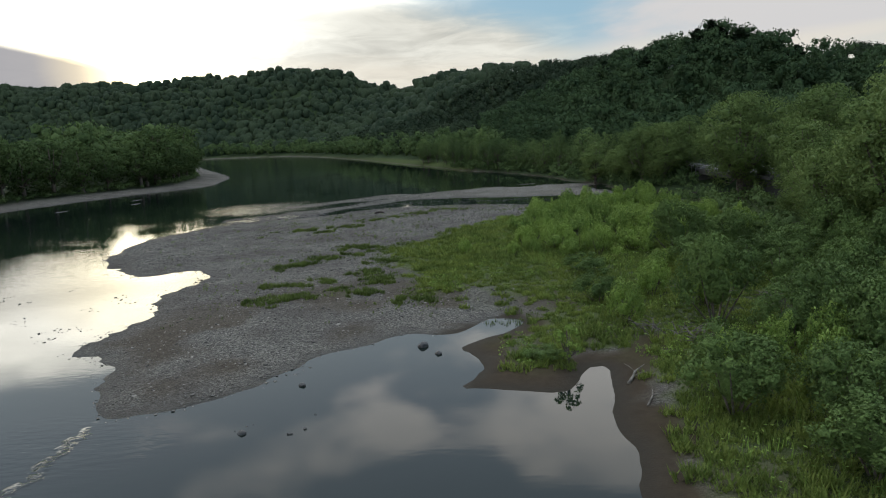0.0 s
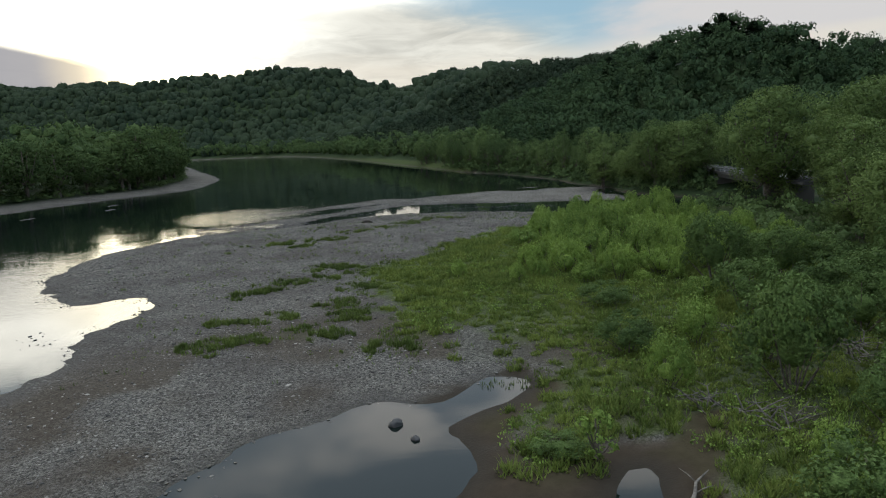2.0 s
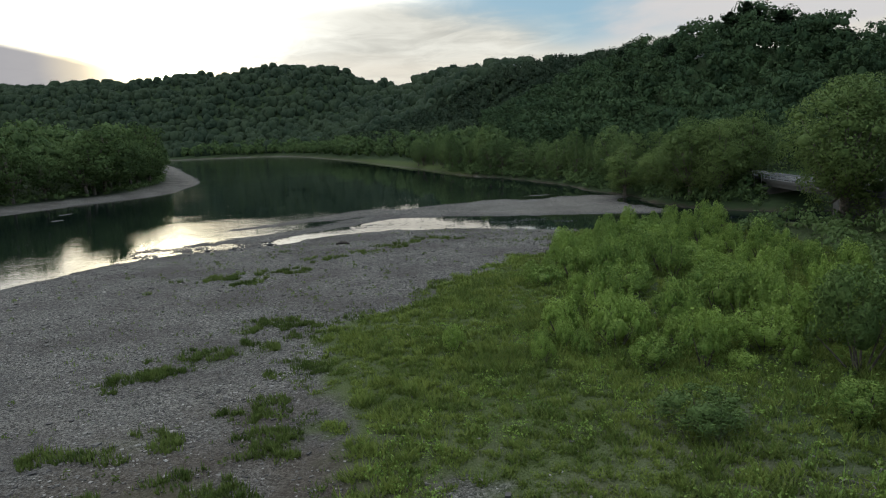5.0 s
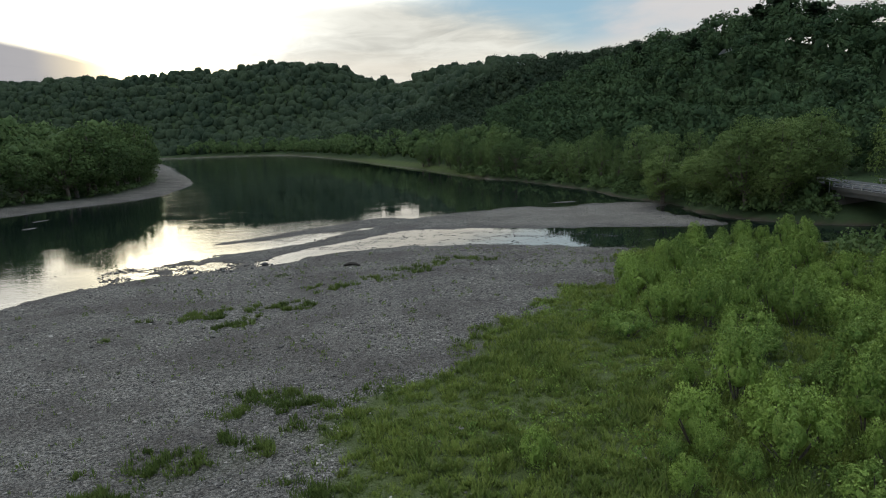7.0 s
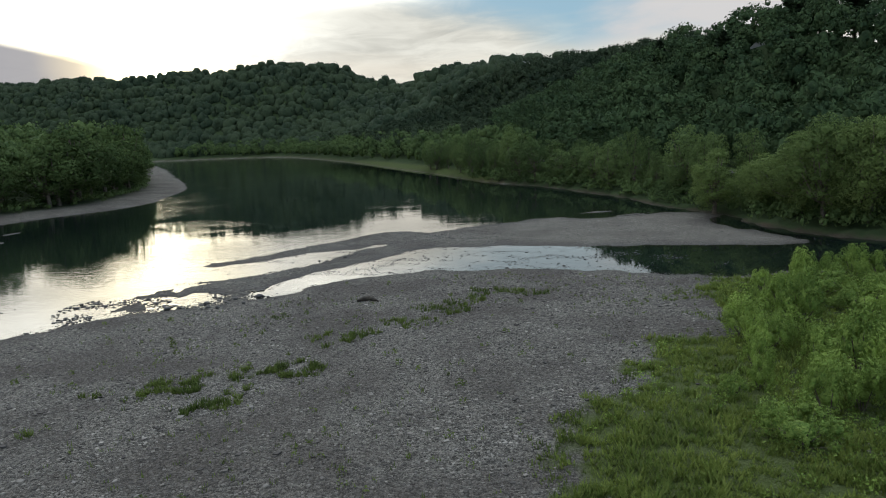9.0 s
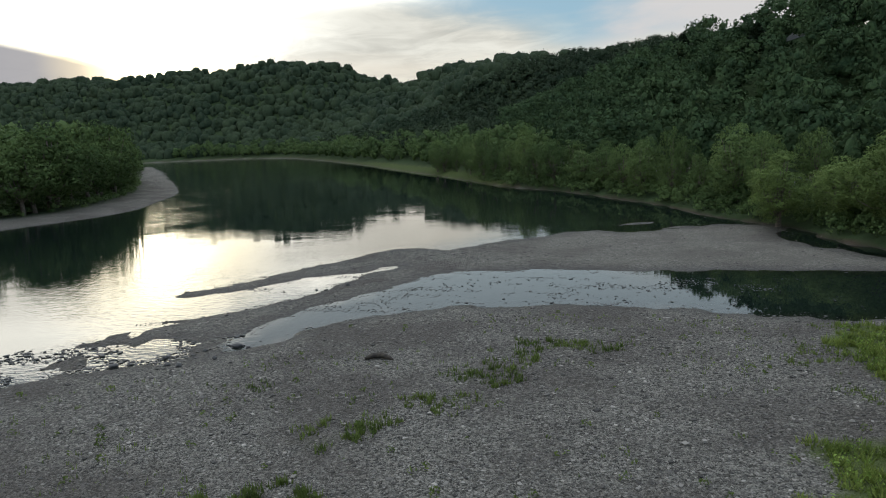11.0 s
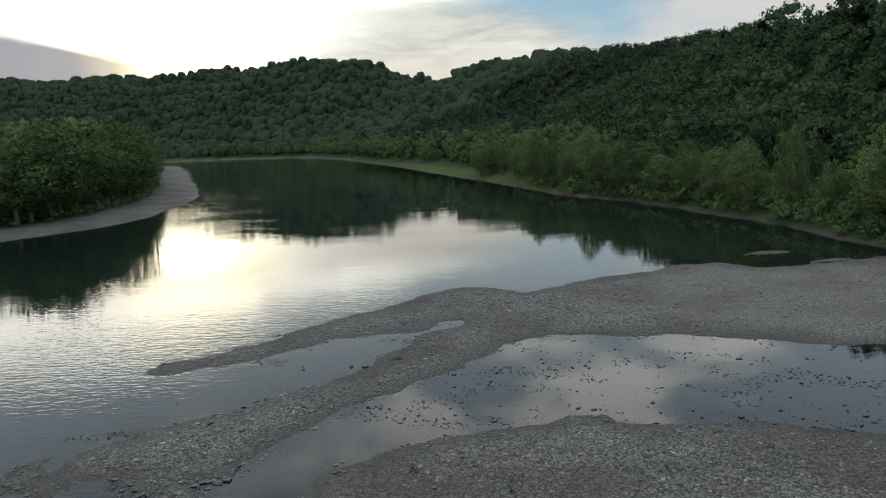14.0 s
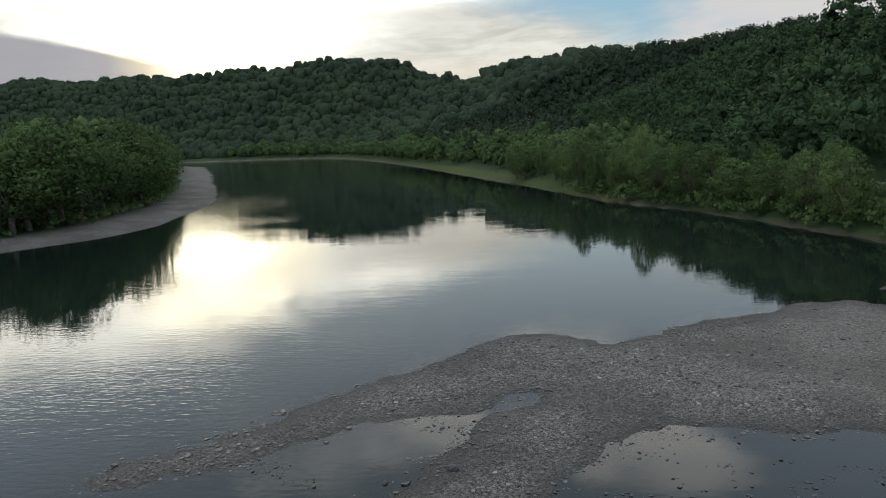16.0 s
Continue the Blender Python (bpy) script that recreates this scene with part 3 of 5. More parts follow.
def land(x, y):
    """Height of the ground and the distances to the banks."""
    calm = 1 - 0.75 * step(62 - y, 0, 4) * step(x, -9, -3)
    ragged = (0.85 * wave(x, y, 3.1, 1) + 0.55 * wave(x, y, 1.2, 2)) * calm
    bar, mid, left, far, islet = (signed(s, x, y) for s in (MAIN_BAR, MID_BAR, LEFT_BANK, FAR_BANK, ISLET))
    roll = 0.10 * wave(x, y, 9.0, 3) + 0.035 * wave(x, y, 2.3, 4)
    z = np.full(x.shape, -1.6)

    def shore(d, slope, top, run=0.10):
        d = d + ragged * np.clip(1.5 - abs(d) / 8, 0.3, 1)
        return np.where(d > 0, top * (1 - np.exp(-np.maximum(d, 0) * slope / top)), np.maximum(d * run, -1.6))

    z = np.maximum(z, shore(bar, 0.09, 0.75, 0.06) + roll * step(bar, 0, 6))
    z = np.maximum(z, shore(mid, 0.07, 0.42, 0.05) + 0.5 * roll * step(mid, 0, 6))
    z = np.maximum(z, shore(islet, 0.12, 0.2))
    for sx, sy, a, b in SHOALS:
        ca, sa = math.cos(1.3 if sx < -60 else 0.1), math.sin(1.3 if sx < -60 else 0.1)
        u, v = (x - sx) * ca + (y - sy) * sa, -(x - sx) * sa + (y - sy) * ca
        z = np.maximum(z, 0.22 * np.exp(-(u / a) ** 2 - (v / b) ** 2) * 2 - 0.26 + 0.05 * ragged)
    riffle = step(13 - np.hypot(x + 35, (y - 150) * 1.15), 0, 6)
    z = np.maximum(z, np.where(riffle > 0, -0.42 + riffle * (0.36 + 0.17 * wave(x, y, 2.4, 81) + 0.13 * wave(x, y, 1.3, 82)), -1.6))
    z = np.maximum(z, shore(left, 0.10, 2.6))
    z = np.maximum(z, shore(far, 0.38, 5.0, 0.2) + roll * step(far, 0, 6))
    up = hills(x, y, far)
    z = z + up * (1 + 0.10 * wave(x, y, 60, 5))
    z = z + 1.2 * step(bar, 30, 90)
    return z, bar, mid, left, far


def spaced(lo, fine_lo, fine_hi, hi, fine, grow, coarse, keep_lo, keep_hi):
    """Steps of the ground grid: even in the middle, growing outwards."""
    mid = list(np.arange(fine_lo, fine_hi + 1e-6, fine))
    s, v = fine, mid[-1]
    while v < hi:
        s = min(s * grow, 9.0 if v < keep_hi else coarse if v < 1300 else 60.0)
        v += s
        mid.append(v)
    s, v = fine, mid[0]
    while v > lo:
        s = min(s * grow, 9.0 if v > keep_lo else coarse if v > -1300 else 60.0)
        v -= s
        mid.insert(0, v)
    return np.array(mid)


GRID = []


def make_ground():
    xs, ys = spaced(-3000, -56, 46, 3000, 0.8, 1.065, 32.0, -320, 140), spaced(-1500, 26, 208, 4000, 0.75, 1.065, 32.0, -100, 930)
    gx, gy = np.meshgrid(xs, ys)
    z, bar, mid, left, far = land(gx, gy)
    GRID.extend((xs, ys, z))
    n, m = len(xs), len(ys)
    idx = np.arange(n * m).reshape(m, n)
    faces = np.stack([idx[:-1, :-1], idx[:-1, 1:], idx[1:, 1:], idx[1:, :-1]], -1).reshape(-1, 4)
    me = mesh_of("ground", np.stack([gx, gy, z], -1).reshape(-1, 3), faces, GROUND, smooth=True)
    field = step(55 - np.hypot((gx - 160) * 0.6, (gy - 835) * 1.6), 0, 8)
    blur = 1.2 * wave(gx, gy, 3.0, 6) + 0.8 * wave(gx, gy, 1.0, 7)
    grass = 0.85 * step(signed(GRASS_LOOP, gx, gy) + 1.2 * blur, -0.1, 1.0)
    mud = step(signed(MUD_LOOP, gx, gy) + 1.1 * blur, -2.2, -0.3) * step(58.5 - gy, 0, 2)
    mud = np.maximum(mud, step(signed(MUD_LOOP, gx, gy) + 1.3 * blur, -0.6, 1.0))
    grass = grass * (1 - 0.9 * step(signed(BARE_LOOP, gx, gy) + 1.3 * blur, -0.6, 1.0))
    mud = np.maximum(mud, 0.75 * step(84 - gy + 8 * wave(gx, gy, 9, 51), 0, 22) * step(0.5 + wave(gx, gy, 4, 52), 0, 0.9) * step(bar, 0, 4))
    mud = np.maximum(np.maximum(mud, 0.9 * step(far, -3, 0)), 0.08 * step(left, -3, 0))
    inland = (7 * step(gy, 290, 340) - 4.5 * step(gy, 470, 600))
    far_off = np.maximum(step(far, -0.1 + inland, 1.0 + inland), step(left, 13, 19)) * (1 - field)
    grass = np.maximum(grass * (1 - 0.9 * mud), 0.75 * step(far + 0.6 * blur, 0.8 - 0.2 * inland, 2.5 - 0.1 * inland) * (1 - far_off))
    for px, py, pr in PATCHES:
        grass = np.maximum(grass, 0.12 * step(pr * 0.7 - np.hypot((gx - px) * 0.8, (gy - py) * 1.6) + 1.6 * blur, 0, 1.4))
    # woods floor colour over the far shore strip stands in for the grass's own shade
    cover = np.stack([grass, mud, np.maximum(np.maximum(far_off, 0.45 * step(far, -1, 1) * step(gy, 300, 350)), step(signed(SHRUBS, gx, gy), 2, 8) * 0.5), 1 - 0.36 * step(mid + 1.5 * blur, 1.0, 5.0) * step(gx, -16, 12)], -1)
    me.attributes.new("cover", "FLOAT_COLOR", "POINT").data.foreach_set("color", cover.astype(np.float32).ravel())
    return tagged(new("ground", me), "gravel bar, meadow and wooded banks of a river valley", "ground", kind="structure")


def height(x, y):
    """Height of the built ground under a place."""
    xs, ys, z = GRID
    x, y = np.asarray(x, float), np.asarray(y, float)
    i = np.clip(np.searchsorted(xs, x) - 1, 0, len(xs) - 2)
    j = np.clip(np.searchsorted(ys, y) - 1, 0, len(ys) - 2)
    s, t = (x - xs[i]) / (xs[i + 1] - xs[i]), (y - ys[j]) / (ys[j + 1] - ys[j])
    return (z[j, i] * (1 - s) + z[j, i + 1] * s) * (1 - t) + (z[j + 1, i] * (1 - s) + z[j + 1, i + 1] * s) * t


def make_water():
    xs = np.concatenate([[-3000, -1000, -300, -120, -80], np.arange(-60, 52, 1.3), [70, 120, 400, 1200, 3000]])
    ys = np.concatenate([[-1500, -500, -100, 0], np.arange(20, 214, 1.3), [225, 260, 320, 500, 1000, 2000, 4000]])
    gx, gy = np.meshgrid(xs, ys)
    n, m = len(xs), len(ys)
    idx = np.arange(n * m).reshape(m, n)
    faces = np.stack([idx[:-1, :-1], idx[:-1, 1:], idx[1:, 1:], idx[1:, :-1]], -1).reshape(-1, 4)
    me = mesh_of("water", np.stack([gx, gy, np.zeros_like(gx)], -1).reshape(-1, 3), faces, WATER)
    depth = np.maximum(-height(gx, gy), 0)
    depth = np.maximum(depth, 0.3 * step(64 - gy, 0, 3))      # the pool below the bar is murky
    me.attributes.new("depth", "FLOAT", "POINT").data.foreach_set("value", depth.astype(np.float32).ravel())
    return tagged(new("water", me), "calm dark green river mirroring the evening sky", "river", kind="structure")


make_ground()
make_water()


# ---- woods ----
def sown(rng, x0, x1, y0, y1, gap, keep):
    """Jittered places in a rectangle that keep(x, y, z, far, left, bar) lets stand."""
    xs, ys = np.meshgrid(np.arange(x0, x1, gap), np.arange(y0, y1, gap))
    x = (xs + rng.uniform(-0.42, 0.42, xs.shape) * gap).ravel()
    y = (ys + rng.uniform(-0.42, 0.42, ys.shape) * gap).ravel()
    z, bar, mid, left, far = land(x, y)
    ok = keep(x, y, z, far, left, bar)
    return x[ok], y[ok], z[ok]


def crown_kit(rng, tall, width, low, count, sprays, size, grain=0.20, full=0.78, heart=0.42, under=-0.45, lift=0.25):
    """One crown of the woods: clumps with leafy sides round a closed heart."""
    c, r, mid = clumps_of(rng, tall, width, low, count, grain, under)
    pieces = [clump_cores(rng, c, r, mid, full, BALL0, heart)] if full else []
    v, f, n = joined(pieces + [clump_leaves(rng, c, r, mid, sprays, size, 0.38, 0.15)])
    return v, f, unit(n + np.array((0, 0, lift)))


def facing(x, y, z, over=0.004):
    """Places on the slopes that look towards the valley."""
    best = np.full(x.shape, -9.0)
    for u in np.linspace(0.25, 0.97, 28):
        sx, sy = x * u, 85 + (y - 85) * u
        best = np.maximum(best, (land(sx, sy)[0] + 5 - 17) / np.hypot(sx, sy - 85))
    return (z + 14 - 17) / np.hypot(x, y - 85) > best - over


def make_woods(name, label, rng, places, kits, mat, scale, sink=0.4):
    out = []
    for x, y, z in zip(places[0], places[1], height(places[0], places[1]) - sink):
        v, f, n = kits[rng.integers(len(kits))]
        a, s = rng.uniform(0, 6.283), rng.uniform(*scale)
        t = s * rng.uniform(0.85, 1.2)
        ca, sa = math.cos(a) * s, math.sin(a) * s
        w = np.stack([v[:, 0] * ca - v[:, 1] * sa + x, v[:, 0] * sa + v[:, 1] * ca + y, v[:, 2] * t + z], 1)
        out.append((w, f, np.stack([(n[:, 0] * ca - n[:, 1] * sa) / s, (n[:, 0] * sa + n[:, 1] * ca) / s, n[:, 2]], 1)))
    return tagged(new(name, mesh_of(name, *joined(out), mat)), label, "woods", kind="stuff")


rng = np.random.default_rng(11)


kits_mid = [crown_kit(rng, 15.5 * k, 11.5 * k, 0.3, 17, 340, 0.62, 0.16, 0.5, 0.42, -0.75) for k in (0.78, 0.9, 1.0, 1.08, 1.16)]


def far_crown(rng, tall, width, sprays, size):
    """A crown seen from far off: one uneven dome with two shoulders and a fringe of sprays."""
    c = np.array([(0, 0, tall * 0.45)] + [(math.cos(q) * width * 0.3, math.sin(q) * width * 0.3, tall * rng.uniform(0.4, 0.7)) for q in rng.uniform(0, 6.283, 2)])
    r = np.array([(width * 0.46, width * 0.46, tall * 0.5)] + [(width * 0.25, width * 0.25, width * 0.25)] * 2)
    mid = np.array((0, 0, tall * 0.2))
    pieces = [(c[0] + ICO1[0] * rng.uniform(0.86, 1.12, (len(ICO1[0]), 1)) * r[0], ICO1[1], ICO1[0])]
    pieces += [(p + BALL0[0] * rng.uniform(0.85, 1.12, (len(BALL0[0]), 1)) * q, BALL0[1], BALL0[0]) for p, q in zip(c[1:], r[1:])]
    v, f, n = joined(pieces + [clump_leaves(rng, c, r, mid, sprays, size)])
    return v, f, unit(n + np.array((0, 0, 0.5)))


kits_far = [far_crown(rng, 14.0 * k, 14.0 * k, 44, 0.85) for k in (0.6, 0.8, 1.0, 1.2)]

kits_slope = [crown_kit(rng, 14.5 * k, 12.5 * k, 1.0, 9, 170, 0.72, 0.21, 0.6, 0.4, -0.2) for k in (0.7, 0.9, 1.05, 1.25)]


def on_hill(x, y, z, far, left, bar):
    return (far > 21) & (x - 0.16 * y < 215) & (y < 640) & (x < 130 + 0.25 * np.maximum(y - 330, 0) + np.maximum(330 - y, 0) * 1.0) & facing(x, y, z, 0.045)


def on_ridge(x, y, z, far, left, bar):
    crest = 1180 + np.where(x < -270, (-270 - x) * 0.30, (-270 - x) * 0.62)
    clear = np.hypot((x - 160) * 0.6, (y - 835) * 1.6) > 48
    return (far > 12) & (z > 4) & (y < crest + 60) & clear & ~((x > 30) & (y < 640)) & (abs(np.arctan2(x, y)) < 0.74) & facing(x, y, z)


make_woods("hillside_woods", "dense dark green deciduous woods covering the hillside", rng, sown(rng, 40, 330, 190, 640, 8.8, on_hill), kits_mid, LEAF_WOODS, (0.8, 1.1))
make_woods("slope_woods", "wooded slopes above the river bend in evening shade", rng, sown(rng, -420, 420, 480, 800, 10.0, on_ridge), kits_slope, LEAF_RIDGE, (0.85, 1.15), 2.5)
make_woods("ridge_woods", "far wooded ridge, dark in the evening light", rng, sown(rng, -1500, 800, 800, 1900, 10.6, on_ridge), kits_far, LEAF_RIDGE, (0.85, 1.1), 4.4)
make_woods("river_bank_woods", "thick low woods on the flat river bank", rng, sown(rng, -340, -90, 150, 760, 12.0, lambda x, y, z, far, left, bar: (left > 28) & (left < 80)),
           [crown_kit(rng, 23.5, 16, 1, 18, 330, 0.72, 0.17, 0.66) for _ in range(4)], LEAF_LOW, (0.8, 1.1))
make_woods("far_shore_woods", "pale green trees and scrub along the far shore", rng, sown(rng, -330, 30, 330, 1150, 8.5, lambda x, y, z, far, left, bar: (far > 9 - 4 * step(y, 470, 600)) & (far < 45)),
           [crown_kit(rng, 14, 11, 0.3, 8, 120, 0.66, 0.21, 0.72, 0.55) for _ in range(4)], LEAF_LOW, (0.6, 1.15))


def scrubby(x, y, z, far, left, bar):
    meadow = (bar > 3) & (x > 43) & (y < 141) & (y > 10) & (abs(x - 66) > 4.5)
    banks = (far > 0.8) & (far < 20) & (y < 340) & (abs(x - 67) > 5)
    low = (left > 15) & (left < 30) & (y > 170) & (y < 480)
    return meadow | banks | low


make_woods("undergrowth", "thick green scrub under the trees along the banks", rng, sown(rng, -190, 120, 10, 480, 4.0, scrubby),
           [crown_kit(rng, 2.6, 4.2, 0.0, 5, 80, 0.27, 0.24, 0.45, 0.0, 0.0) for _ in range(4)], LEAF_BANK, (0.5, 1.2))


make_woods("bank_scrub", "low dark scrub on the steep river bank", rng, sown(rng, -20, 62, 165, 330, 2.2, lambda x, y, z, far, left, bar: (far > 0.7) & (far < 9)),
           [crown_kit(rng, 3.2, 3.4, 0.0, 5, 66, 0.26, 0.24, 0.5, 0.0, 0.0) for _ in range(4)], LEAF_LOW, (0.5, 1.3))


# ---- single trees ----
def tree_parts(rng, tall, width, low, count, sprays, size, leaf, sides=8):
    """Meshes of a broadleaf tree: a trunk that forks into limbs, and a crown of leaf sprays."""
    c, r, mid = clumps_of(rng, tall, width, low, count, 0.15, -0.92)
    inner = rng.uniform(0.45, 0.75, count // 3)
    c = np.concatenate([c, mid + (c[::3][:count // 3] - mid) * inner[:, None]])
    r = np.concatenate([r, r[::3][:count // 3] * 1.1])
    lean = rng.uniform(-0.04, 0.04, 2) * tall
    fork = Vector((lean[0] * 0.4, lean[1] * 0.4, low + (tall - low) * 0.25))
    base = tall * 0.022 + 0.06
    pieces = [tube([(0, 0, -0.4), (0, 0, 0.5), fork * 0.55, fork, (lean[0], lean[1], tall * 0.8)], [base * 1.5, base * 1.1, base, base * 0.75, base * 0.15], sides)]
    for p in c[::2]:
        s = fork * rng.uniform(0.6, 1.0)
        m = (s + Vector(p)) / 2 + Vector((0, 0, -0.05 * tall))
        pieces.append(tube([s, m, p], [base * 0.5, base * 0.34, base * 0.1], 5))
    wood = mesh_of("trunk", *joined(pieces), BARK, smooth=True)
    green = mesh_of("crown", *joined([clump_cores(rng, c, r, mid, 0.36, None, 0.0, 0.4), clump_leaves(rng, c, r, mid, sprays, size, 0.75, 0.35, 0.2, 0.55, 0.45)]), leaf)
    return wood, green


def plant(name, label, category, group, meshes, names, at):
    """A thing at that pose: an Empty with one part for each mesh."""
    ob = tagged(new(name), label, category, group)
    for n, me in zip(names, meshes):
        part(n, me, ob)
    ob.matrix_basis = at
    return ob


def stood(x, y, turn, s, t=None, sink=0.05):
    z = float(height([x], [y])[0])
    return pose(x, y, z - sink, 0, 0, turn) @ Matrix.Diagonal((s, s, t or s, 1))


rng = np.random.default_rng(23)
broad = [tree_parts(rng, 20, 15, 0.9, 50, 20000, 0.19, LEAF_TREE) for _ in range(3)]
slim = [tree_parts(rng, 20, 11, 0.7, 40, 14000, 0.18, LEAF_TREE) for _ in range(2)]
short = [tree_parts(rng, 13, 11, 0.3, 30, 5200, 0.22, LEAF_BANK) for _ in range(3)]
dull = [tree_parts(rng, 20, 15, 0.9, 28, 2800, 0.42, LEAF_LOW) for _ in range(3)]
NEAR_TREES = [  # x, y, height, width, kind
    (60, 138, 22, 17.5, 0), (70, 130, 20, 16, 1), (52, 97, 15, 10, 3), (47, 70, 21, 13, 4), (45.5, 79, 13, 10, 1), (56, 82, 19, 12, 2), (60, 110, 19, 14, 0), (54, 60, 21, 14, 2), (66, 96, 20, 14, 3), (75, 114, 22, 15, 1), (52, 48, 17, 12, 4), (44, 55, 12, 9, 3),
    (66, 74, 22, 15, 0), (51.5, 176, 15.5, 12, 2), (56, 172, 15.5, 12, 0), (62, 174, 15, 13, 1), (52, 184, 13, 10, 3), (45, 200, 11.5, 9, 4), (50, 192, 13, 11, 1)]
protos = {}


def set_tree(x, y, tall, width, kind, label, group):
    at = stood(x, y, (x * 37 + y * 53) % 360, width / (15 if kind < 3 or kind > 7 else 11), tall / (13 if 5 <= kind <= 7 else 20))
    key = (kind, label)
    if key in protos:
        return copy_thing(protos[key], at)
    protos[key] = plant("tree", label, "tree", group, (broad + slim + short + dull)[kind], ("trunk", "crown"), at)


for x, y, tall, width, kind in NEAR_TREES:
    set_tree(x, y, tall, width, kind, "tall leafy tree with light green crown beside the river meadow" if y < 150 else "spreading light green tree on the bank of the creek", "trees by the meadow" if y < 150 else "trees by the creek")

# trees along the two river banks
for loop, inland, y0, y1, gap, tall, wide, label, group in (
        (FAR_BANK, 5.0, 200, 400, 9.4, (10, 16.5), (7, 11.5), "leafy tree on the steep far river bank", "far bank trees"),
        (FAR_BANK, 13.0, 190, 330, 14.0, (9, 13), (8, 11), "leafy tree on the steep far river bank", "far bank trees"),
        (LEFT_BANK, 21.0, 190, 460, 9.5, (17, 24.5), (13, 18), "rounded bushy tree above the sandy river bank", "low bank trees")):
    last = None
    for (ax, ay), (bx, by) in zip(loop, np.roll(loop, -1, 0)):
        n = max(1, int(math.hypot(bx - ax, by - ay) / 1.0))
        for k in range(n):
            px, py = ax + (bx - ax) * k / n, ay + (by - ay) * k / n
            if not y0 < py < y1 or abs(px) > 240 or (last and math.hypot(px - last[0], py - last[1]) < gap):
                continue
            last = (px, py)
            nx, ny = (by - ay), -(bx - ax)
            d = math.hypot(nx, ny)
            s = inland + rng.uniform(-2, 2)
            qx, qy = px + nx / d * s, py + ny / d * s
            if signed(loop, np.array([qx]), np.array([qy]))[0] < 0:
                qx, qy = px - nx / d * s, py - ny / d * s
            set_tree(qx + rng.uniform(-1, 1), qy + rng.uniform(-1, 1), rng.uniform(*tall), rng.uniform(*wide), int(rng.integers(5, 8) if loop is FAR_BANK else rng.integers(8, 11)), label, group)


# pines that stand over the hilltop
def pine_parts(rng, tall, width):
    pieces = []
    for i in range(16):
        u = (i + 1) / 16
        reach = width / 2 * (1 - u) ** 0.8 * rng.uniform(0.7, 1.1) + 0.25
        z = tall * (0.22 + 0.76 * u)
        for k in range(6):
            a = rng.uniform(0, 6.283)
            c = np.array([[math.cos(a) * reach * 0.6, math.sin(a) * reach * 0.6, z]])
            pieces.append(cards(rng, c, np.array([[reach * 0.6, reach * 0.6, 0.5]]), 16, 0.62, 0.3))
    wood = mesh_of("trunk", *tube([(0, 0, -0.4), (0, 0, tall * 0.5), (0, 0, tall)], [0.32, 0.22, 0.04]), BARK, smooth=True)
    return wood, mesh_of("needles", *joined(pieces), NEEDLES)


pine = None
for x, y, tall, width in ((122, 313, 17, 12), (127, 317, 16, 11), (118, 319, 15, 11), (96, 322, 13, 7), (132, 306, 15, 10), (143, 296, 14, 8), (148, 290, 14, 8), (152, 297, 14, 8), (88, 366, 17, 8), (108, 372, 15, 8)):
    at = stood(x, y, x * 31 % 360, width / 8, tall / 18)
    if pine:
        copy_thing(pine, at)
    else:
        pine = plant("pine_tree", "dark pine tree standing above the hilltop woods", "pine tree", "hilltop pines", pine_parts(rng, 18, 8), ("trunk", "needles"), at)


# ---- bushes of the meadow ----
def bush_parts(rng, tall, width, count, sprays, size, leaf, grain=0.15, spire=1.0):
    """A rounded bush: leafy clumps on many stems, drawn up into spires where it is vigorous."""
    c, r, mid = clumps_of(rng, tall, width, 0.05, count, grain, -0.45)
    r[:, 2] *= spire
    c[:, 2] = np.maximum(c[:, 2], r[:, 2] * 0.5)
    stems = joined([tube([(p[0] * 0.15, p[1] * 0.15, -0.15), (p[0] * 0.6, p[1] * 0.6, p[2] * 0.5), p], [0.06, 0.04, 0.012], 4) for p in c[::3]])
    v, f, n = joined([clump_cores(rng, c, r, mid, 0.44, None, 0.42, 0.3), clump_leaves(rng, c, r, mid, sprays, size, 0.7, 0.3, 0.1, 0.55, 0.3)])
    return mesh_of("stem", *stems, BARK), mesh_of("foliage", v, f, n, leaf)


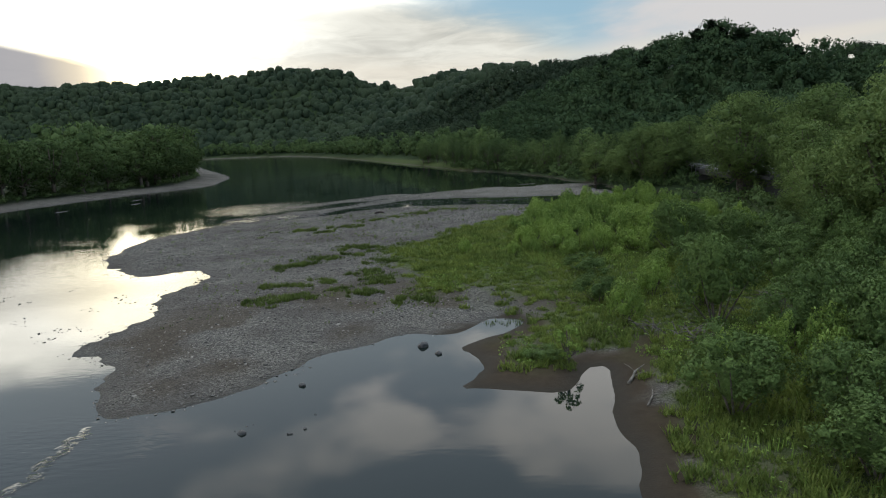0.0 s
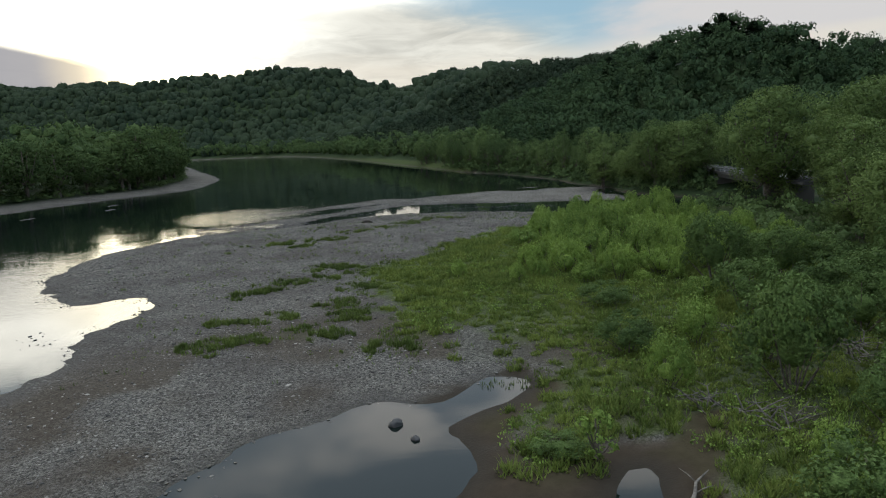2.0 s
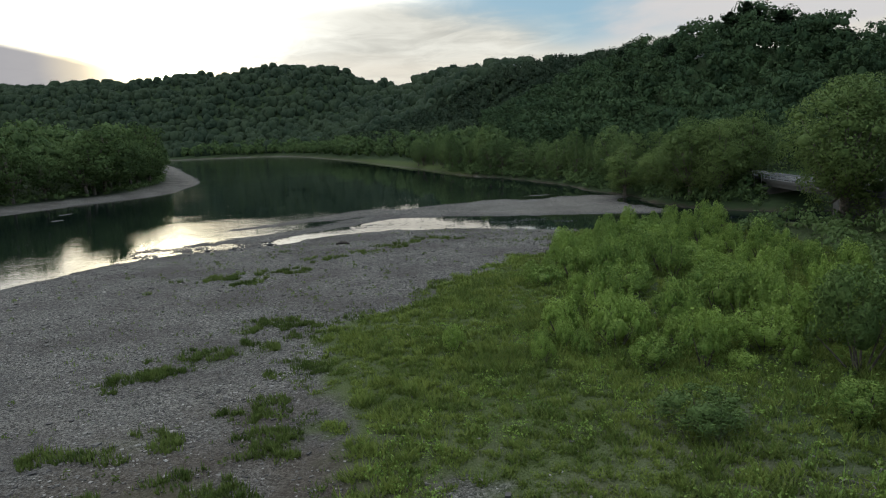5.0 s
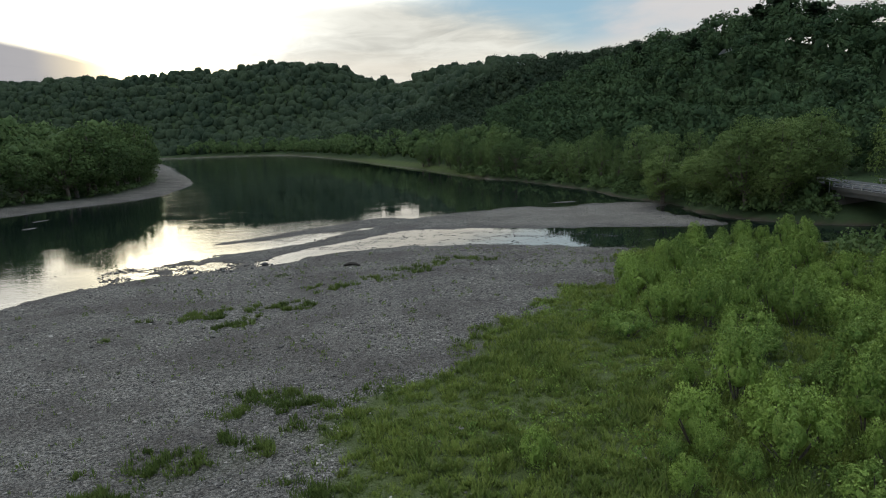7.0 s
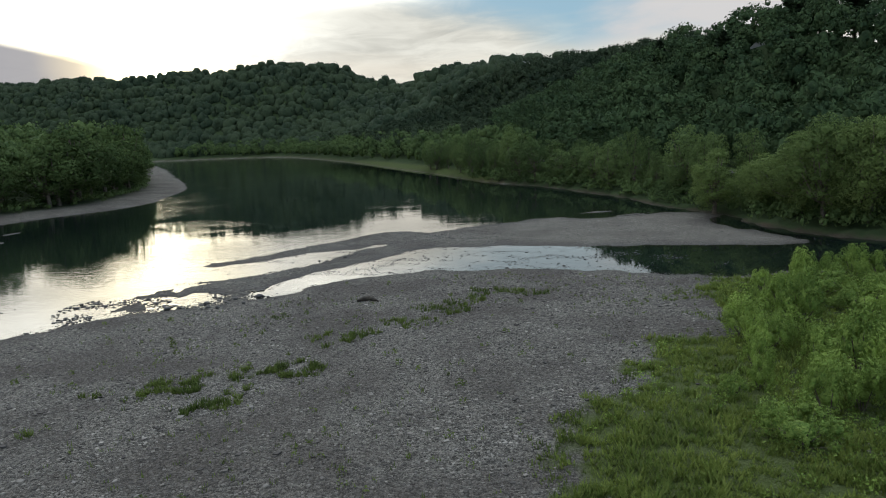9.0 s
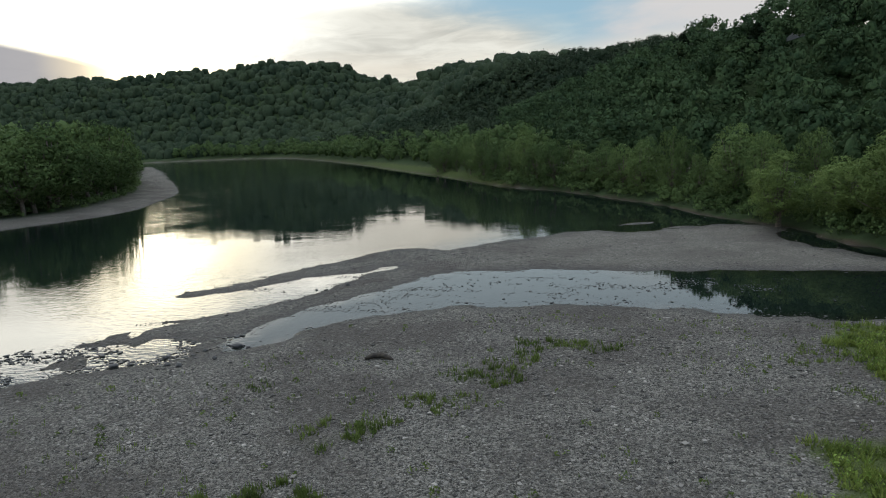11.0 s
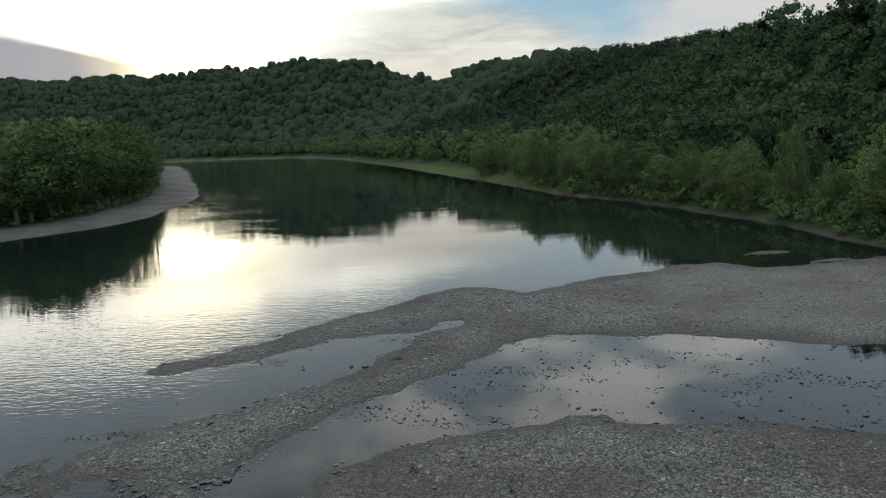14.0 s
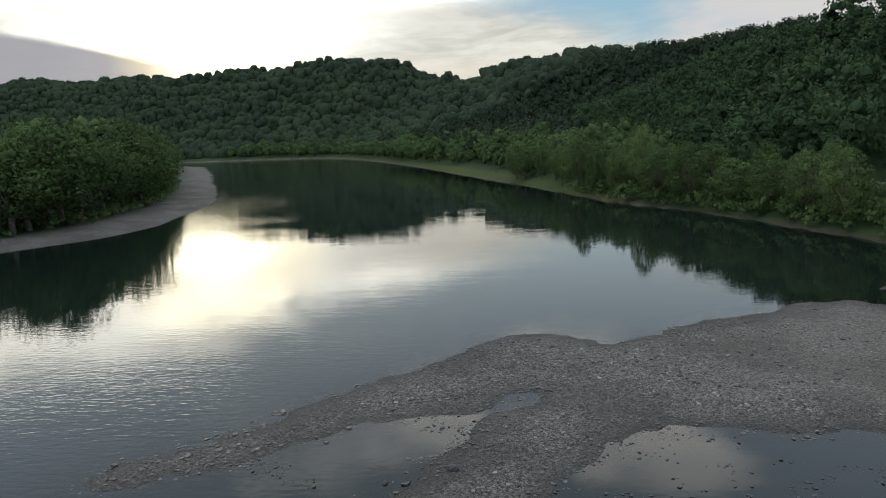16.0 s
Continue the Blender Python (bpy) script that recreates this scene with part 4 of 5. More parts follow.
bush_meshes = [bush_parts(rng, 2.6, 3.4, 16, 2200, 0.085, LEAF_BUSH, 0.12, 2.0) for _ in range(4)]
big_meshes = [bush_parts(rng, 4.6, 4.8, 24, 4600, 0.09, LEAF_SHADE, 0.135, 1.2) for _ in range(3)]
wide_meshes = [bush_parts(rng, 3.2, 5.4, 26, 3600, 0.09, LEAF_BUSH, 0.098, 2.0) for _ in range(3)]
bush_protos = {}
BUSHES = [  # x, y, height, width
    (15.4, 35.4, 5.0, 6.2), (21.0, 52.0, 7.6, 6.0), (14.2, 53.4, 3.2, 3.0), (23.2, 45.0, 4.8, 4.8), (27.1, 46.4, 3.6, 4.7), (29.5, 46.2, 3.2, 4.1), (21.1, 36, 3.6, 3.4), (31.8, 69.8, 3.4, 4.9),
    (32.5, 83.8, 4.0, 5.0), (20.4, 40.6, 3.4, 3.4), (19.8, 63.6, 2.2, 3.3), (6.6, 46.6, 0.8, 3.0), (13.9, 60.8, 2.7, 4.3), (18.8, 61.2, 2.2, 3.0), (15.3, 73.4, 2.0, 4.6), (27.5, 80, 4.3, 4.8),
    (25.7, 69.2, 2.9, 4.3), (23.5, 73.2, 2.0, 3.3), (22, 57, 4.0, 3.8), (23.8, 84.6, 3.0, 5.0), (33.5, 78.8, 3.5, 4.8), (26, 98.8, 3.0, 5.4), (20, 103.8, 3.1, 5.1), (12.3, 107, 2.6, 4.6), (10.9, 89.2, 2.7, 3.4),
    (14.5, 87.2, 3.9, 4.4), (15.2, 94.4, 3.6, 4.0), (18.3, 113, 3.2, 5.2), (24.2, 115.8, 3.6, 6.0), (27.8, 111.4, 3.5, 5.8), (28.5, 105.2, 3.8, 5.4), (19.6, 89.6, 3.5, 3.8), (9.2, 88, 1.1, 1.6), (8.8, 84.6, 1.4, 1.7),
    (2.8, 88, 1.5, 1.8), (17.4, 121.4, 2.7, 4.3), (17.6, 125.2, 2.4, 3.9), (21.2, 119.6, 3.0, 4.9), (29.8, 137, 3.1, 6.0), (29.4, 129.2, 3.5, 5.6), (12, 114, 1.1, 2.1), (33, 40, 3.6, 4.6), (27, 37, 3.2, 4.2), (33, 54, 3.6, 4.4), (38, 50, 4.0, 5.0), (36, 61, 4.2, 5.0), (31, 62, 4.4, 5.2), (29, 52, 4.0, 4.6), (35, 68, 4.6, 5.4), (26, 40.5, 3.8, 4.8), (30, 41, 4.4, 5.0), (24.5, 33, 4.2, 5.0), (29.5, 35, 4.0, 5.0), (19.5, 31, 3.2, 4.2), (39, 57, 5.0, 5.6), (34, 47, 4.2, 5.0), (40, 64, 5.0, 5.5), (41, 71, 4.6, 5.4), (37, 76, 4.2, 5.0), (18.2, 27.5, 3.6, 4.6), (22.5, 26.5, 4.0, 5.0)]


def set_bush(x, y, tall, width):
    k = int(rng.integers(4))
    if (width > 3.9 or x < 10) and y < 84:
        k = 4 + k % 3
    elif width > 4.2:
        k = 7 + k % 3
    w, h = ((3.4, 2.6), (4.8, 4.6), (5.4, 3.2))[(k > 3) + (k > 6)]
    at = stood(x, y, rng.uniform(0, 360), width / w, tall / h)
    if k in bush_protos:
        return copy_thing(bush_protos[k], at)
    bush_protos[k] = plant("bush", "tall dark green leafy bush above the muddy shore" if 3 < k < 7 else "wide spreading bright green bush in the river meadow" if k > 6 else "bright green leafy bush growing in the river meadow", "bush", "meadow bushes", (bush_meshes + big_meshes + wide_meshes)[k], ("stem", "foliage"), at)


for x, y, tall, width in BUSHES:
    set_bush(x, y, tall * (0.9 if y > 84 else 1.0), width)
bx, by = np.meshgrid(np.arange(8, 42, 3.25), np.arange(20, 150, 3.25))
bx, by = (bx + rng.uniform(-1.4, 1.4, bx.shape)).ravel(), (by + rng.uniform(-1.4, 1.4, by.shape)).ravel()
inside = signed(SHRUBS, bx, by)
glade = wave(bx, by, 8.0, 44)
count = 0
for x, y, d, g in zip(bx, by, inside, glade):
    clearing = (22 < y < 66 and (x < 17 or (x < 25 and y > 52))) or math.hypot(x - 23, (y - 64) * 0.8) < 5.5
    if d < 0.5 or clearing or min(math.hypot(x - b[0], y - b[1]) - b[3] * 0.36 for b in BUSHES) < 0.4 or rng.uniform() < (0.80 if y < 80 else 0.05) or (g > 0.62 and d > 2.5):
        continue
    if count < 238:
        count += 1
        grown = rng.uniform(0.5, 1.2) * (0.62 + 0.38 * float(step(d, 0.5, 6)))
        set_bush(x, y, 2.5 * grown, 3.1 * grown)


# a thin sapling on the muddy spit
plant("sapling", "thin young green sapling on the muddy shore", "sapling", "", tree_parts(rng, 3.4, 1.9, 0.4, 10, 420, 0.12, LEAF_BUSH, 5), ("trunk", "crown"), stood(8.2, 45.2, 0, 1.0))


# ---- grass and herbs ----
def tufts(rng, x, y, tall, blades=4, wide=0.055, lean=0.45):
    """Grass tufts: a few bent blades each, one triangle a blade."""
    n = len(x)
    z = height(x, y)
    a = rng.uniform(0, 6.283, (n, blades))
    h = (tall * rng.uniform(0.6, 1.25, n))[:, None] * rng.uniform(0.7, 1.1, (n, blades))
    px = x[:, None] + np.cos(a) * 0.10 + rng.normal(scale=0.07, size=a.shape)
    py = y[:, None] + np.sin(a) * 0.10 + rng.normal(scale=0.07, size=a.shape)
    sx, sy = -np.sin(a) * wide, np.cos(a) * wide
    zz = np.broadcast_to(z[:, None] - 0.03, a.shape)
    tip = np.stack([px + np.cos(a) * h * lean, py + np.sin(a) * h * lean, zz + h], -1)
    verts = np.stack([np.stack([px - sx, py - sy, zz], -1), np.stack([px + sx, py + sy, zz], -1), tip], 2).reshape(-1, 3)
    return verts, np.arange(len(verts)).reshape(-1, 3)


def scatter(rng, count, x0, x1, y0, y1):
    return rng.uniform(x0, x1, count), rng.uniform(y0, y1, count)


def make_grass():
    r = np.random.default_rng(31)
    # the meadow stands in tussocks, tallest in their middles
    gx, gy = np.meshgrid(np.arange(-12, 48, 0.86), np.arange(18, 150, 0.86))
    gx, gy = (gx + r.uniform(-0.42, 0.42, gx.shape)).ravel(), (gy + r.uniform(-0.42, 0.42, gy.shape)).ravel()
    edge = signed(GRASS_LOOP, gx, gy) + 1.4 * wave(gx, gy, 3.0, 6) + 0.9 * wave(gx, gy, 1.0, 7)
    mud = np.maximum(signed(MUD_LOOP, gx, gy), signed(BARE_LOOP, gx, gy)) + 1.2 * wave(gx, gy, 2.0, 9)
    ok = (edge > 0.1) & (r.uniform(0, 1, gx.shape) < np.where(mud > 0.3, 0.16, 0.35 + 0.65 * step(edge, 0, 3)))
    gx, gy = gx[ok], gy[ok]
    big = np.clip(0.95 + 0.55 * wave(gx, gy, 5.0, 12) + 0.35 * r.normal(size=gx.shape), 0.35, 1.9)
    per = np.where(gy < 105, 17, 11)
    which = np.repeat(np.arange(len(gx)), per)
    a, d = r.uniform(0, 6.283, len(which)), np.sqrt(r.uniform(0, 1, len(which)))
    reach = 0.52 * big[which] ** 0.5
    x, y = gx[which] + np.cos(a) * d * reach, gy[which] + np.sin(a) * d * reach
    tall = 0.46 * big[which] * (1.05 - 0.62 * d * d)
    meadow = tufts(r, x, y, tall, 4, 0.062, 0.65)
    patches = []
    for px, py, pr in PATCHES:
        n = int((130 if py < 128 else 40) * pr * pr)
        a, d = r.uniform(0, 6.283, n), pr * np.sqrt(r.uniform(0, 1.1, n))
        x, y = px + np.cos(a) * d * 1.45, py + np.sin(a) * d * 1.1
        x, y = x + 0.8 * wave(x, y, 1.2, 71), y + 0.6 * wave(x, y, 1.0, 72)
        ok = wave(x, y, 1.6, 14) + 0.6 * wave(x, y, 0.6, 24) > -0.12 + 0.55 * (d / pr) ** 2
        patches.append(tufts(r, x[ok], y[ok], 0.42, 5, 0.05))
    # sparse shoots between the stones
    x, y = scatter(r, 3200, -50, 30, 58, 158)
    bar = signed(MAIN_BAR, x, y)
    ok = (bar > 4) & (wave(x, y, 14, 15) + 0.6 * wave(x, y, 5, 16) > 0.25)
    patches.append(tufts(r, x[ok], y[ok], 0.30, 4, 0.04, 0.3))
    # lone small plants, and thin growth at the edge of the meadow
    x, y = scatter(r, 420, -46, 20, 60, 156)
    ok = (signed(MAIN_BAR, x, y) > 3) & (signed(GRASS_LOOP, x, y) < 0)
    n = int(ok.sum())
    wide = r.uniform(0.12, 0.34, n)
    spots = cards(r, np.stack([x[ok], y[ok], height(x[ok], y[ok]) + 0.1], 1), np.stack([wide, wide, wide * 1.1], 1), 16 * n, 0.09, 0.1, 0.8)[:2]
    x, y = scatter(r, 26000, -20, 24, 56, 150)
    edge = signed(GRASS_LOOP, x, y) + 3.4 * wave(x, y, 4.0, 63) + 1.6 * wave(x, y, 1.3, 64)
    ok = (edge > -0.4) & (edge < 2.2) & (signed(GRASS_LOOP, x, y) < 0.5)
    patches.append(tufts(r, x[ok], y[ok], 0.30, 4, 0.045, 0.4))
    tagged(new("gravel_plants", mesh_of("gravel_plants", *joined(patches + [spots]), WEEDS)), "dark green weeds growing in tufts on the gravel", "weeds", kind="stuff")
    tagged(new("grass", mesh_of("grass", *meadow, GRASS)), "tufted green grass covering the river meadow and gravel", "grass", kind="stuff")
    # broad-leaved herbs under and between the bushes
    x, y = scatter(r, 12000, 10, 50, 6, 140)
    d = signed(SHRUBS, x, y) + wave(x, y, 3, 17)
    ok = (d > 0.3) & (wave(x, y, 4.5, 18) > -0.25)
    x, y = x[ok], y[ok]
    z = height(x, y)
    n = len(x)
    c = np.stack([x, y, z + r.uniform(0.15, 0.75, n) * (0.7 + 0.5 * wave(x, y, 5, 19))], 1)
    a = r.uniform(0, 6.283, n)
    s = r.uniform(0.06, 0.14, (n, 1))
    u = np.stack([np.cos(a), np.sin(a), r.uniform(-0.3, 0.6, n)], 1) * s
    w = np.stack([-np.sin(a), np.cos(a), r.uniform(-0.3, 0.3, n)], 1) * s * 0.6
    verts = np.stack([c - u, c + w, c + u, c - w], 1).reshape(-1, 3)
    base = np.arange(n)[:, None] * 4
    k = 1900
    qx, qy = scatter(r, k, -8, 30, 44, 146)
    ok = (signed(GRASS_LOOP, qx, qy) > 0.6) & (signed(MUD_LOOP, qx, qy) < 1) & (wave(qx, qy, 7, 61) > -0.2)
    qx, qy = qx[ok], qy[ok]
    wide = r.uniform(0.25, 0.75, len(qx))
    clumps = cards(r, np.stack([qx, qy, height(qx, qy) + 0.2], 1), np.stack([wide, wide, 0.20 + 0.4 * wide], 1), 24 * len(qx), 0.09, 0.1, 0.8)[:2]
    herbs = (verts, np.concatenate([base + [0, 1, 2], base + [0, 2, 3]]))
    stalks = tufts(r, x[::2], y[::2], 0.75, 3, 0.035, 0.25)
    tagged(new("herbs", mesh_of("herbs", *joined([herbs, clumps, stalks]), LEAF_BUSH)), "tall green weeds and herbs among the bushes", "weeds", kind="stuff")


make_grass()


# ---- stones ----
def stones_at(rng, x, y, z, size, flat=(0.25, 0.55)):
    v, f = ico0
    n = len(x)
    s = size[:, None, None] * rng.uniform(0.7, 1.3, (n, 1, 3))
    s[:, :, 2] *= rng.uniform(*flat, (n, 1))
    a = rng.uniform(0, 6.283, n)
    w = v[None] * rng.uniform(0.5, 1.3, (n, len(v), 1)) * s
    ca, sa = np.cos(a)[:, None], np.sin(a)[:, None]
    px = w[:, :, 0] * ca - w[:, :, 1] * sa + x[:, None]
    py = w[:, :, 0] * sa + w[:, :, 1] * ca + y[:, None]
    pz = w[:, :, 2] + z[:, None]
    verts = np.stack([px, py, pz], -1).reshape(-1, 3)
    return verts, (f[None] + (np.arange(n) * len(v))[:, None, None]).reshape(-1, 3)


ico0 = (np.array([(x, y, z) for x in (-1, 1) for y in (-1, 1) for z in (-1, 1)]) * 0.72,
        np.array([(0, 1, 3), (0, 3, 2), (4, 6, 7), (4, 7, 5), (0, 4, 5), (0, 5, 1), (2, 3, 7), (2, 7, 6), (0, 2, 6), (0, 6, 4), (1, 5, 7), (1, 7, 3)]))


def make_gravel():
    r = np.random.default_rng(41)
    x, y = scatter(r, 170000, -56, 46, 38, 208)
    z, bar, mid, left, far = land(x, y)
    green = signed(GRASS_LOOP, x, y)
    ok = (z > -0.06) & (far < 2) & ((green < 0.5) | (signed(BARE_LOOP, x, y) > 0.3) | (r.uniform(0, 1, x.shape) < 0.05)) & (signed(MUD_LOOP, x, y) < np.where((y < 57) & (x > 0), -1.5, 1.0))
    ok &= r.uniform(0, 1, x.shape) < np.where(mid > -1, 0.95 - 0.8 * step(x, -4, 14), np.where(y > 185, 0.35, 0.55 + 0.35 * step(y, 62, 95))) * (0.65 + 0.35 * wave(x, y, 5, 21))
    coarse = np.where(mid > -1, 1.05, 1.0)[ok]
    x, y, z = x[ok], y[ok], z[ok]
    size = np.clip(r.lognormal(-2.66, 0.38, len(x)), 0.04, 0.21) * coarse
    gravel = stones_at(r, x, y, z + size * 0.12, size)
    # stones that break the surface in the shallows
    x, y = scatter(r, 30000, -54, 30, 36, 200)
    z, bar, mid, left, far = land(x, y)
    keep = (z < -0.03) & (z > -0.34) & (wave(x, y, 6, 22) + 0.7 * wave(x, y, 2, 23) > 0.28 + 1.6 * -z) & ~((y < 60) & (x > -8)) & ~((y > 152) & (x < -28))
    keep |= (np.hypot(x + 34, (y - 149) * 1.3) < 11) & (z < -0.02) & (r.uniform(0, 1, x.shape) < 0.55)
    keep |= (z < -0.02) & (abs(y - 163 + 0.28 * (x - 5)) < 9) & (abs(x - 4) < 26) & (wave(x, y, 3.0, 33) + 0.6 * wave(x, y, 1.2, 34) > 0.42) & (r.uniform(0, 1, x.shape) < 0.7)
    x, y = x[keep], y[keep]
    size = np.clip(r.lognormal(-2.8, 0.4, len(x)), 0.03, 0.2)
    wet = stones_at(r, x, y, np.full(len(x), -0.01) + size * 0.05, size, (0.4, 0.7))
    x, y = scatter(r, 52000, -50, 30, 138, 186)
    z, bar, mid, left, far = land(x, y)
    tips = ((np.hypot(x + 35, (y - 149) * 1.2) < 12) | (abs(y - 157 - 0.9 * (x + 34)) < 2.5) & (abs(x + 33) < 6)) & (wave(x, y, 2.5, 73) > -0.2) & (r.uniform(0, 1, x.shape) < 0.8)
    tips |= (abs(y - 163 + 0.28 * (x - 5)) < 9) & (wave(x * 0.45, y, 2.2, 33) + 0.6 * wave(x, y, 1.2, 34) > 0.55)
    tips |= (np.hypot(x + 38.5, y - 171.8) < 1.6) & (r.uniform(0, 1, x.shape) < 0.3)
    keep = tips & (z < 0.02) & (z > -0.5) & ~((x < -34) & (y > 153))
    x, y = x[keep], y[keep]
    size = np.clip(r.lognormal(-2.75, 0.42, len(x)), 0.03, 0.2) * np.where(np.hypot(x + 35, y - 149) < 14, 1.5, 0.85)
    big = stones_at(r, x, y, np.full(len(x), -0.01) + size * 0.08, size, (0.35, 0.6))
    tagged(new("gravel", mesh_of("gravel", *gravel, STONE)), "grey river cobbles strewn over the gravel bar", "gravel", kind="stuff")
    tagged(new("wet_stones", mesh_of("wet_stones", *joined([wet, big]), WETROCK)), "dark wet cobbles breaking the shallow water", "stones", kind="stuff")


make_gravel()


def boulder(x, y, size, flat, label):
    bm = bmesh.new()
    bmesh.ops.create_icosphere(bm, subdivisions=3, radius=1)
    for v in bm.verts:
        n = 0.30 * noise.noise(v.co * 1.3 + Vector((x, y, 0))) + 0.12 * noise.noise(v.co * 3.1 + Vector((y, x, 0)))
        v.co = v.co * (1 + n)
        v.co = Vector((v.co.x * size, v.co.y * size * 0.8, v.co.z * size * flat))
    me = bpy.data.meshes.new("boulder")
    bm.to_mesh(me)
    bm.free()
    me.materials.append(WETROCK)
    me.polygons.foreach_set("use_smooth", [True] * len(me.polygons))
    ob = tagged(new("boulder", me), label, "rock", "river boulders")
    z = max(float(height([x], [y])[0]), -0.05)
    ob.matrix_basis = pose(x, y, z + size * flat * 0.35, 0, 0, x * 77 % 360)


for x, y, size in ((-1.9, 51.4, 0.42), (-0.7, 49.4, 0.28), (-9.8, 44, 0.25), (-11.8, 36.7, 0.25), (-25.7, 150.5, 0.42), (-34.5, 146.4, 0.40), (-28.9, 145.6, 0.30), (-24.6, 150, 0.22), (-28, 149.3, 0.24), (-31, 148.2, 0.26), (-30, 146, 0.3), (-26.5, 147, 0.25), (-19, 172.8, 0.3), (-22.5, 171.5, 0.2)):
    boulder(x, y, size, 0.7, "rounded dark boulder standing in shallow river water")


# ---- driftwood ----
def limb(name, label, points, radii, mat=DEADWOOD, twigs=()):
    lift = [(x, y, float(height([x], [y])[0]) + h) for x, y, h in points]
    pieces = [tube(lift, radii, 7)]
    for a, b, ra in twigs:
        pieces.append(tube([Vector(lift[a]), (Vector(lift[a]) + Vector(b) * 0.5 + Vector((0, 0, 0.06))), Vector(lift[a]) + Vector(b)], [ra, ra * 0.7, ra * 0.25], 5))
    return tagged(new(name, mesh_of(name, *joined(pieces), mat, smooth=True)), label, "driftwood")


limb("driftwood_log", "dark waterlogged driftwood log lying on the gravel bar", [(-13.9, 143.5, 0.10), (-13.3, 143.7, 0.24), (-12.6, 143.6, 0.28), (-12.0, 143.2, 0.14), (-11.7, 142.9, 0.05)], [0.10, 0.22, 0.24, 0.17, 0.06], WETWOOD, [(2, (0.5, 0.3, 0.1), 0.07)])
limb("fallen_branch", "bare grey fallen branch on the muddy shore", [(11.2, 41.2, 0.05), (11.7, 42.0, 0.12), (12.1, 43.0, 0.10), (12.9, 43.6, 0.3)], [0.11, 0.10, 0.07, 0.02], DEADWOOD, [(1, (0.9, 0.2, 0.25), 0.05), (2, (-0.5, 0.8, 0.3), 0.04)])
limb("fallen_branch", "bare grey fallen branch on the muddy shore", [(11.3, 37.5, 0.04), (11.9, 38.6, 0.1), (12.2, 39.6, 0.08)], [0.07, 0.06, 0.02], DEADWOOD, [(1, (0.5, -0.2, 0.25), 0.03)])
limb("fallen_log", "pale fallen log lying among the meadow bushes", [(37.5, 68.0, 0.35), (39.8, 67.6, 0.45), (42.5, 67.4, 0.35)], [0.20, 0.22, 0.15])
limb("fallen_log", "dark fallen log half hidden among bushes", [(26.5, 74.5, 0.35), (30, 75, 0.45), (33.5, 75.3, 0.40)], [0.12, 0.15, 0.10], WETWOOD)
for x, y in ((15.6, 51.0), (17.2, 49.2), (24.6, 60.2), (28.8, 58.5), (27.6, 56.8), (20.5, 66.5), (36.8, 131.5), (22.4, 62.3), (18.6, 47.6)):
    r = np.random.default_rng(int(x * 100))
    heap = tagged(new("dead_branches"), "bleached bare dead branches tangled beside the bushes", "dead branches", "dead branch heaps")
    for k in range(14):
        a, reach, up = r.uniform(0, 6.283), r.uniform(0.6, 2.2), r.uniform(0.1, 1.1) ** 1.5
        s = Vector((r.uniform(-0.8, 0.8), r.uniform(-0.8, 0.8), 0.03))
        m = s + Vector((math.cos(a) * reach * 0.5, math.sin(a) * reach * 0.5, up * 0.8))
        e = s + Vector((math.cos(a + 0.4) * reach, math.sin(a + 0.4) * reach, up))
        side = m + Vector((math.cos(a - 0.9), math.sin(a - 0.9), 0.3)) * reach * 0.35
        part("branch", mesh_of("branch", *joined([tube([s, m, e], [0.05, 0.035, 0.010], 5), tube([m, side], [0.026, 0.008], 4)]), DEADWOOD), heap)
    heap.matrix_basis = pose(x, y, float(height([x], [y])[0]))


# ---- road, bridge and what stands by them ----
ROAD = [(64, 100), (65.5, 130), (66.5, 150), (67, 168), (67.5, 190), (64.5, 220), (59.5, 252), (50, 290), (38, 330), (26, 385), (12, 440)]
DECK = 5.2


def ribbon(points, width, thick, z):
    """A slab along a line in plan."""
    verts, faces = [], []
    for i, (x, y) in enumerate(points):
        ax, ay = points[max(i - 1, 0)]
        bx, by = points[min(i + 1, len(points) - 1)]
        d = math.hypot(bx - ax, by - ay)
        nx, ny = (by - ay) / d * width / 2, -(bx - ax) / d * width / 2
        verts += [(x - nx, y - ny, z), (x + nx, y + ny, z), (x + nx, y + ny, z - thick), (x - nx, y - ny, z - thick)]
    for i in range(len(points) - 1):
        a, b = i * 4, i * 4 + 4
        faces += [(a + k, b + k, b + (k + 1) % 4, a + (k + 1) % 4) for k in range(4)]
    n = len(verts) - 4
    faces += [(0, 1, 2, 3), (n + 3, n + 2, n + 1, n)]
    return np.array(verts), np.array(faces)


def box(x0, x1, y0, y1, z0, z1):
    v = np.array([(x, y, z) for x in (x0, x1) for y in (y0, y1) for z in (z0, z1)])
    return v, np.array([(0, 1, 3, 2), (4, 6, 7, 5), (0, 4, 5, 1), (2, 3, 7, 6), (0, 2, 6, 4), (1, 5, 7, 3)])


STEEL = plain_material("galvanised_steel", (0.34, 0.34, 0.34), (0.46, 0.46, 0.45), 2.0, 0.5, 0.8)
fine = [tuple(p) for p in smooth_loop(ROAD, 6)[6:-11]]
tagged(new("road", mesh_of("road", *ribbon(fine, 6.5, 0.5, DECK), ASPHALT)), "grey asphalt road along the wooded river bank", "road", kind="structure")

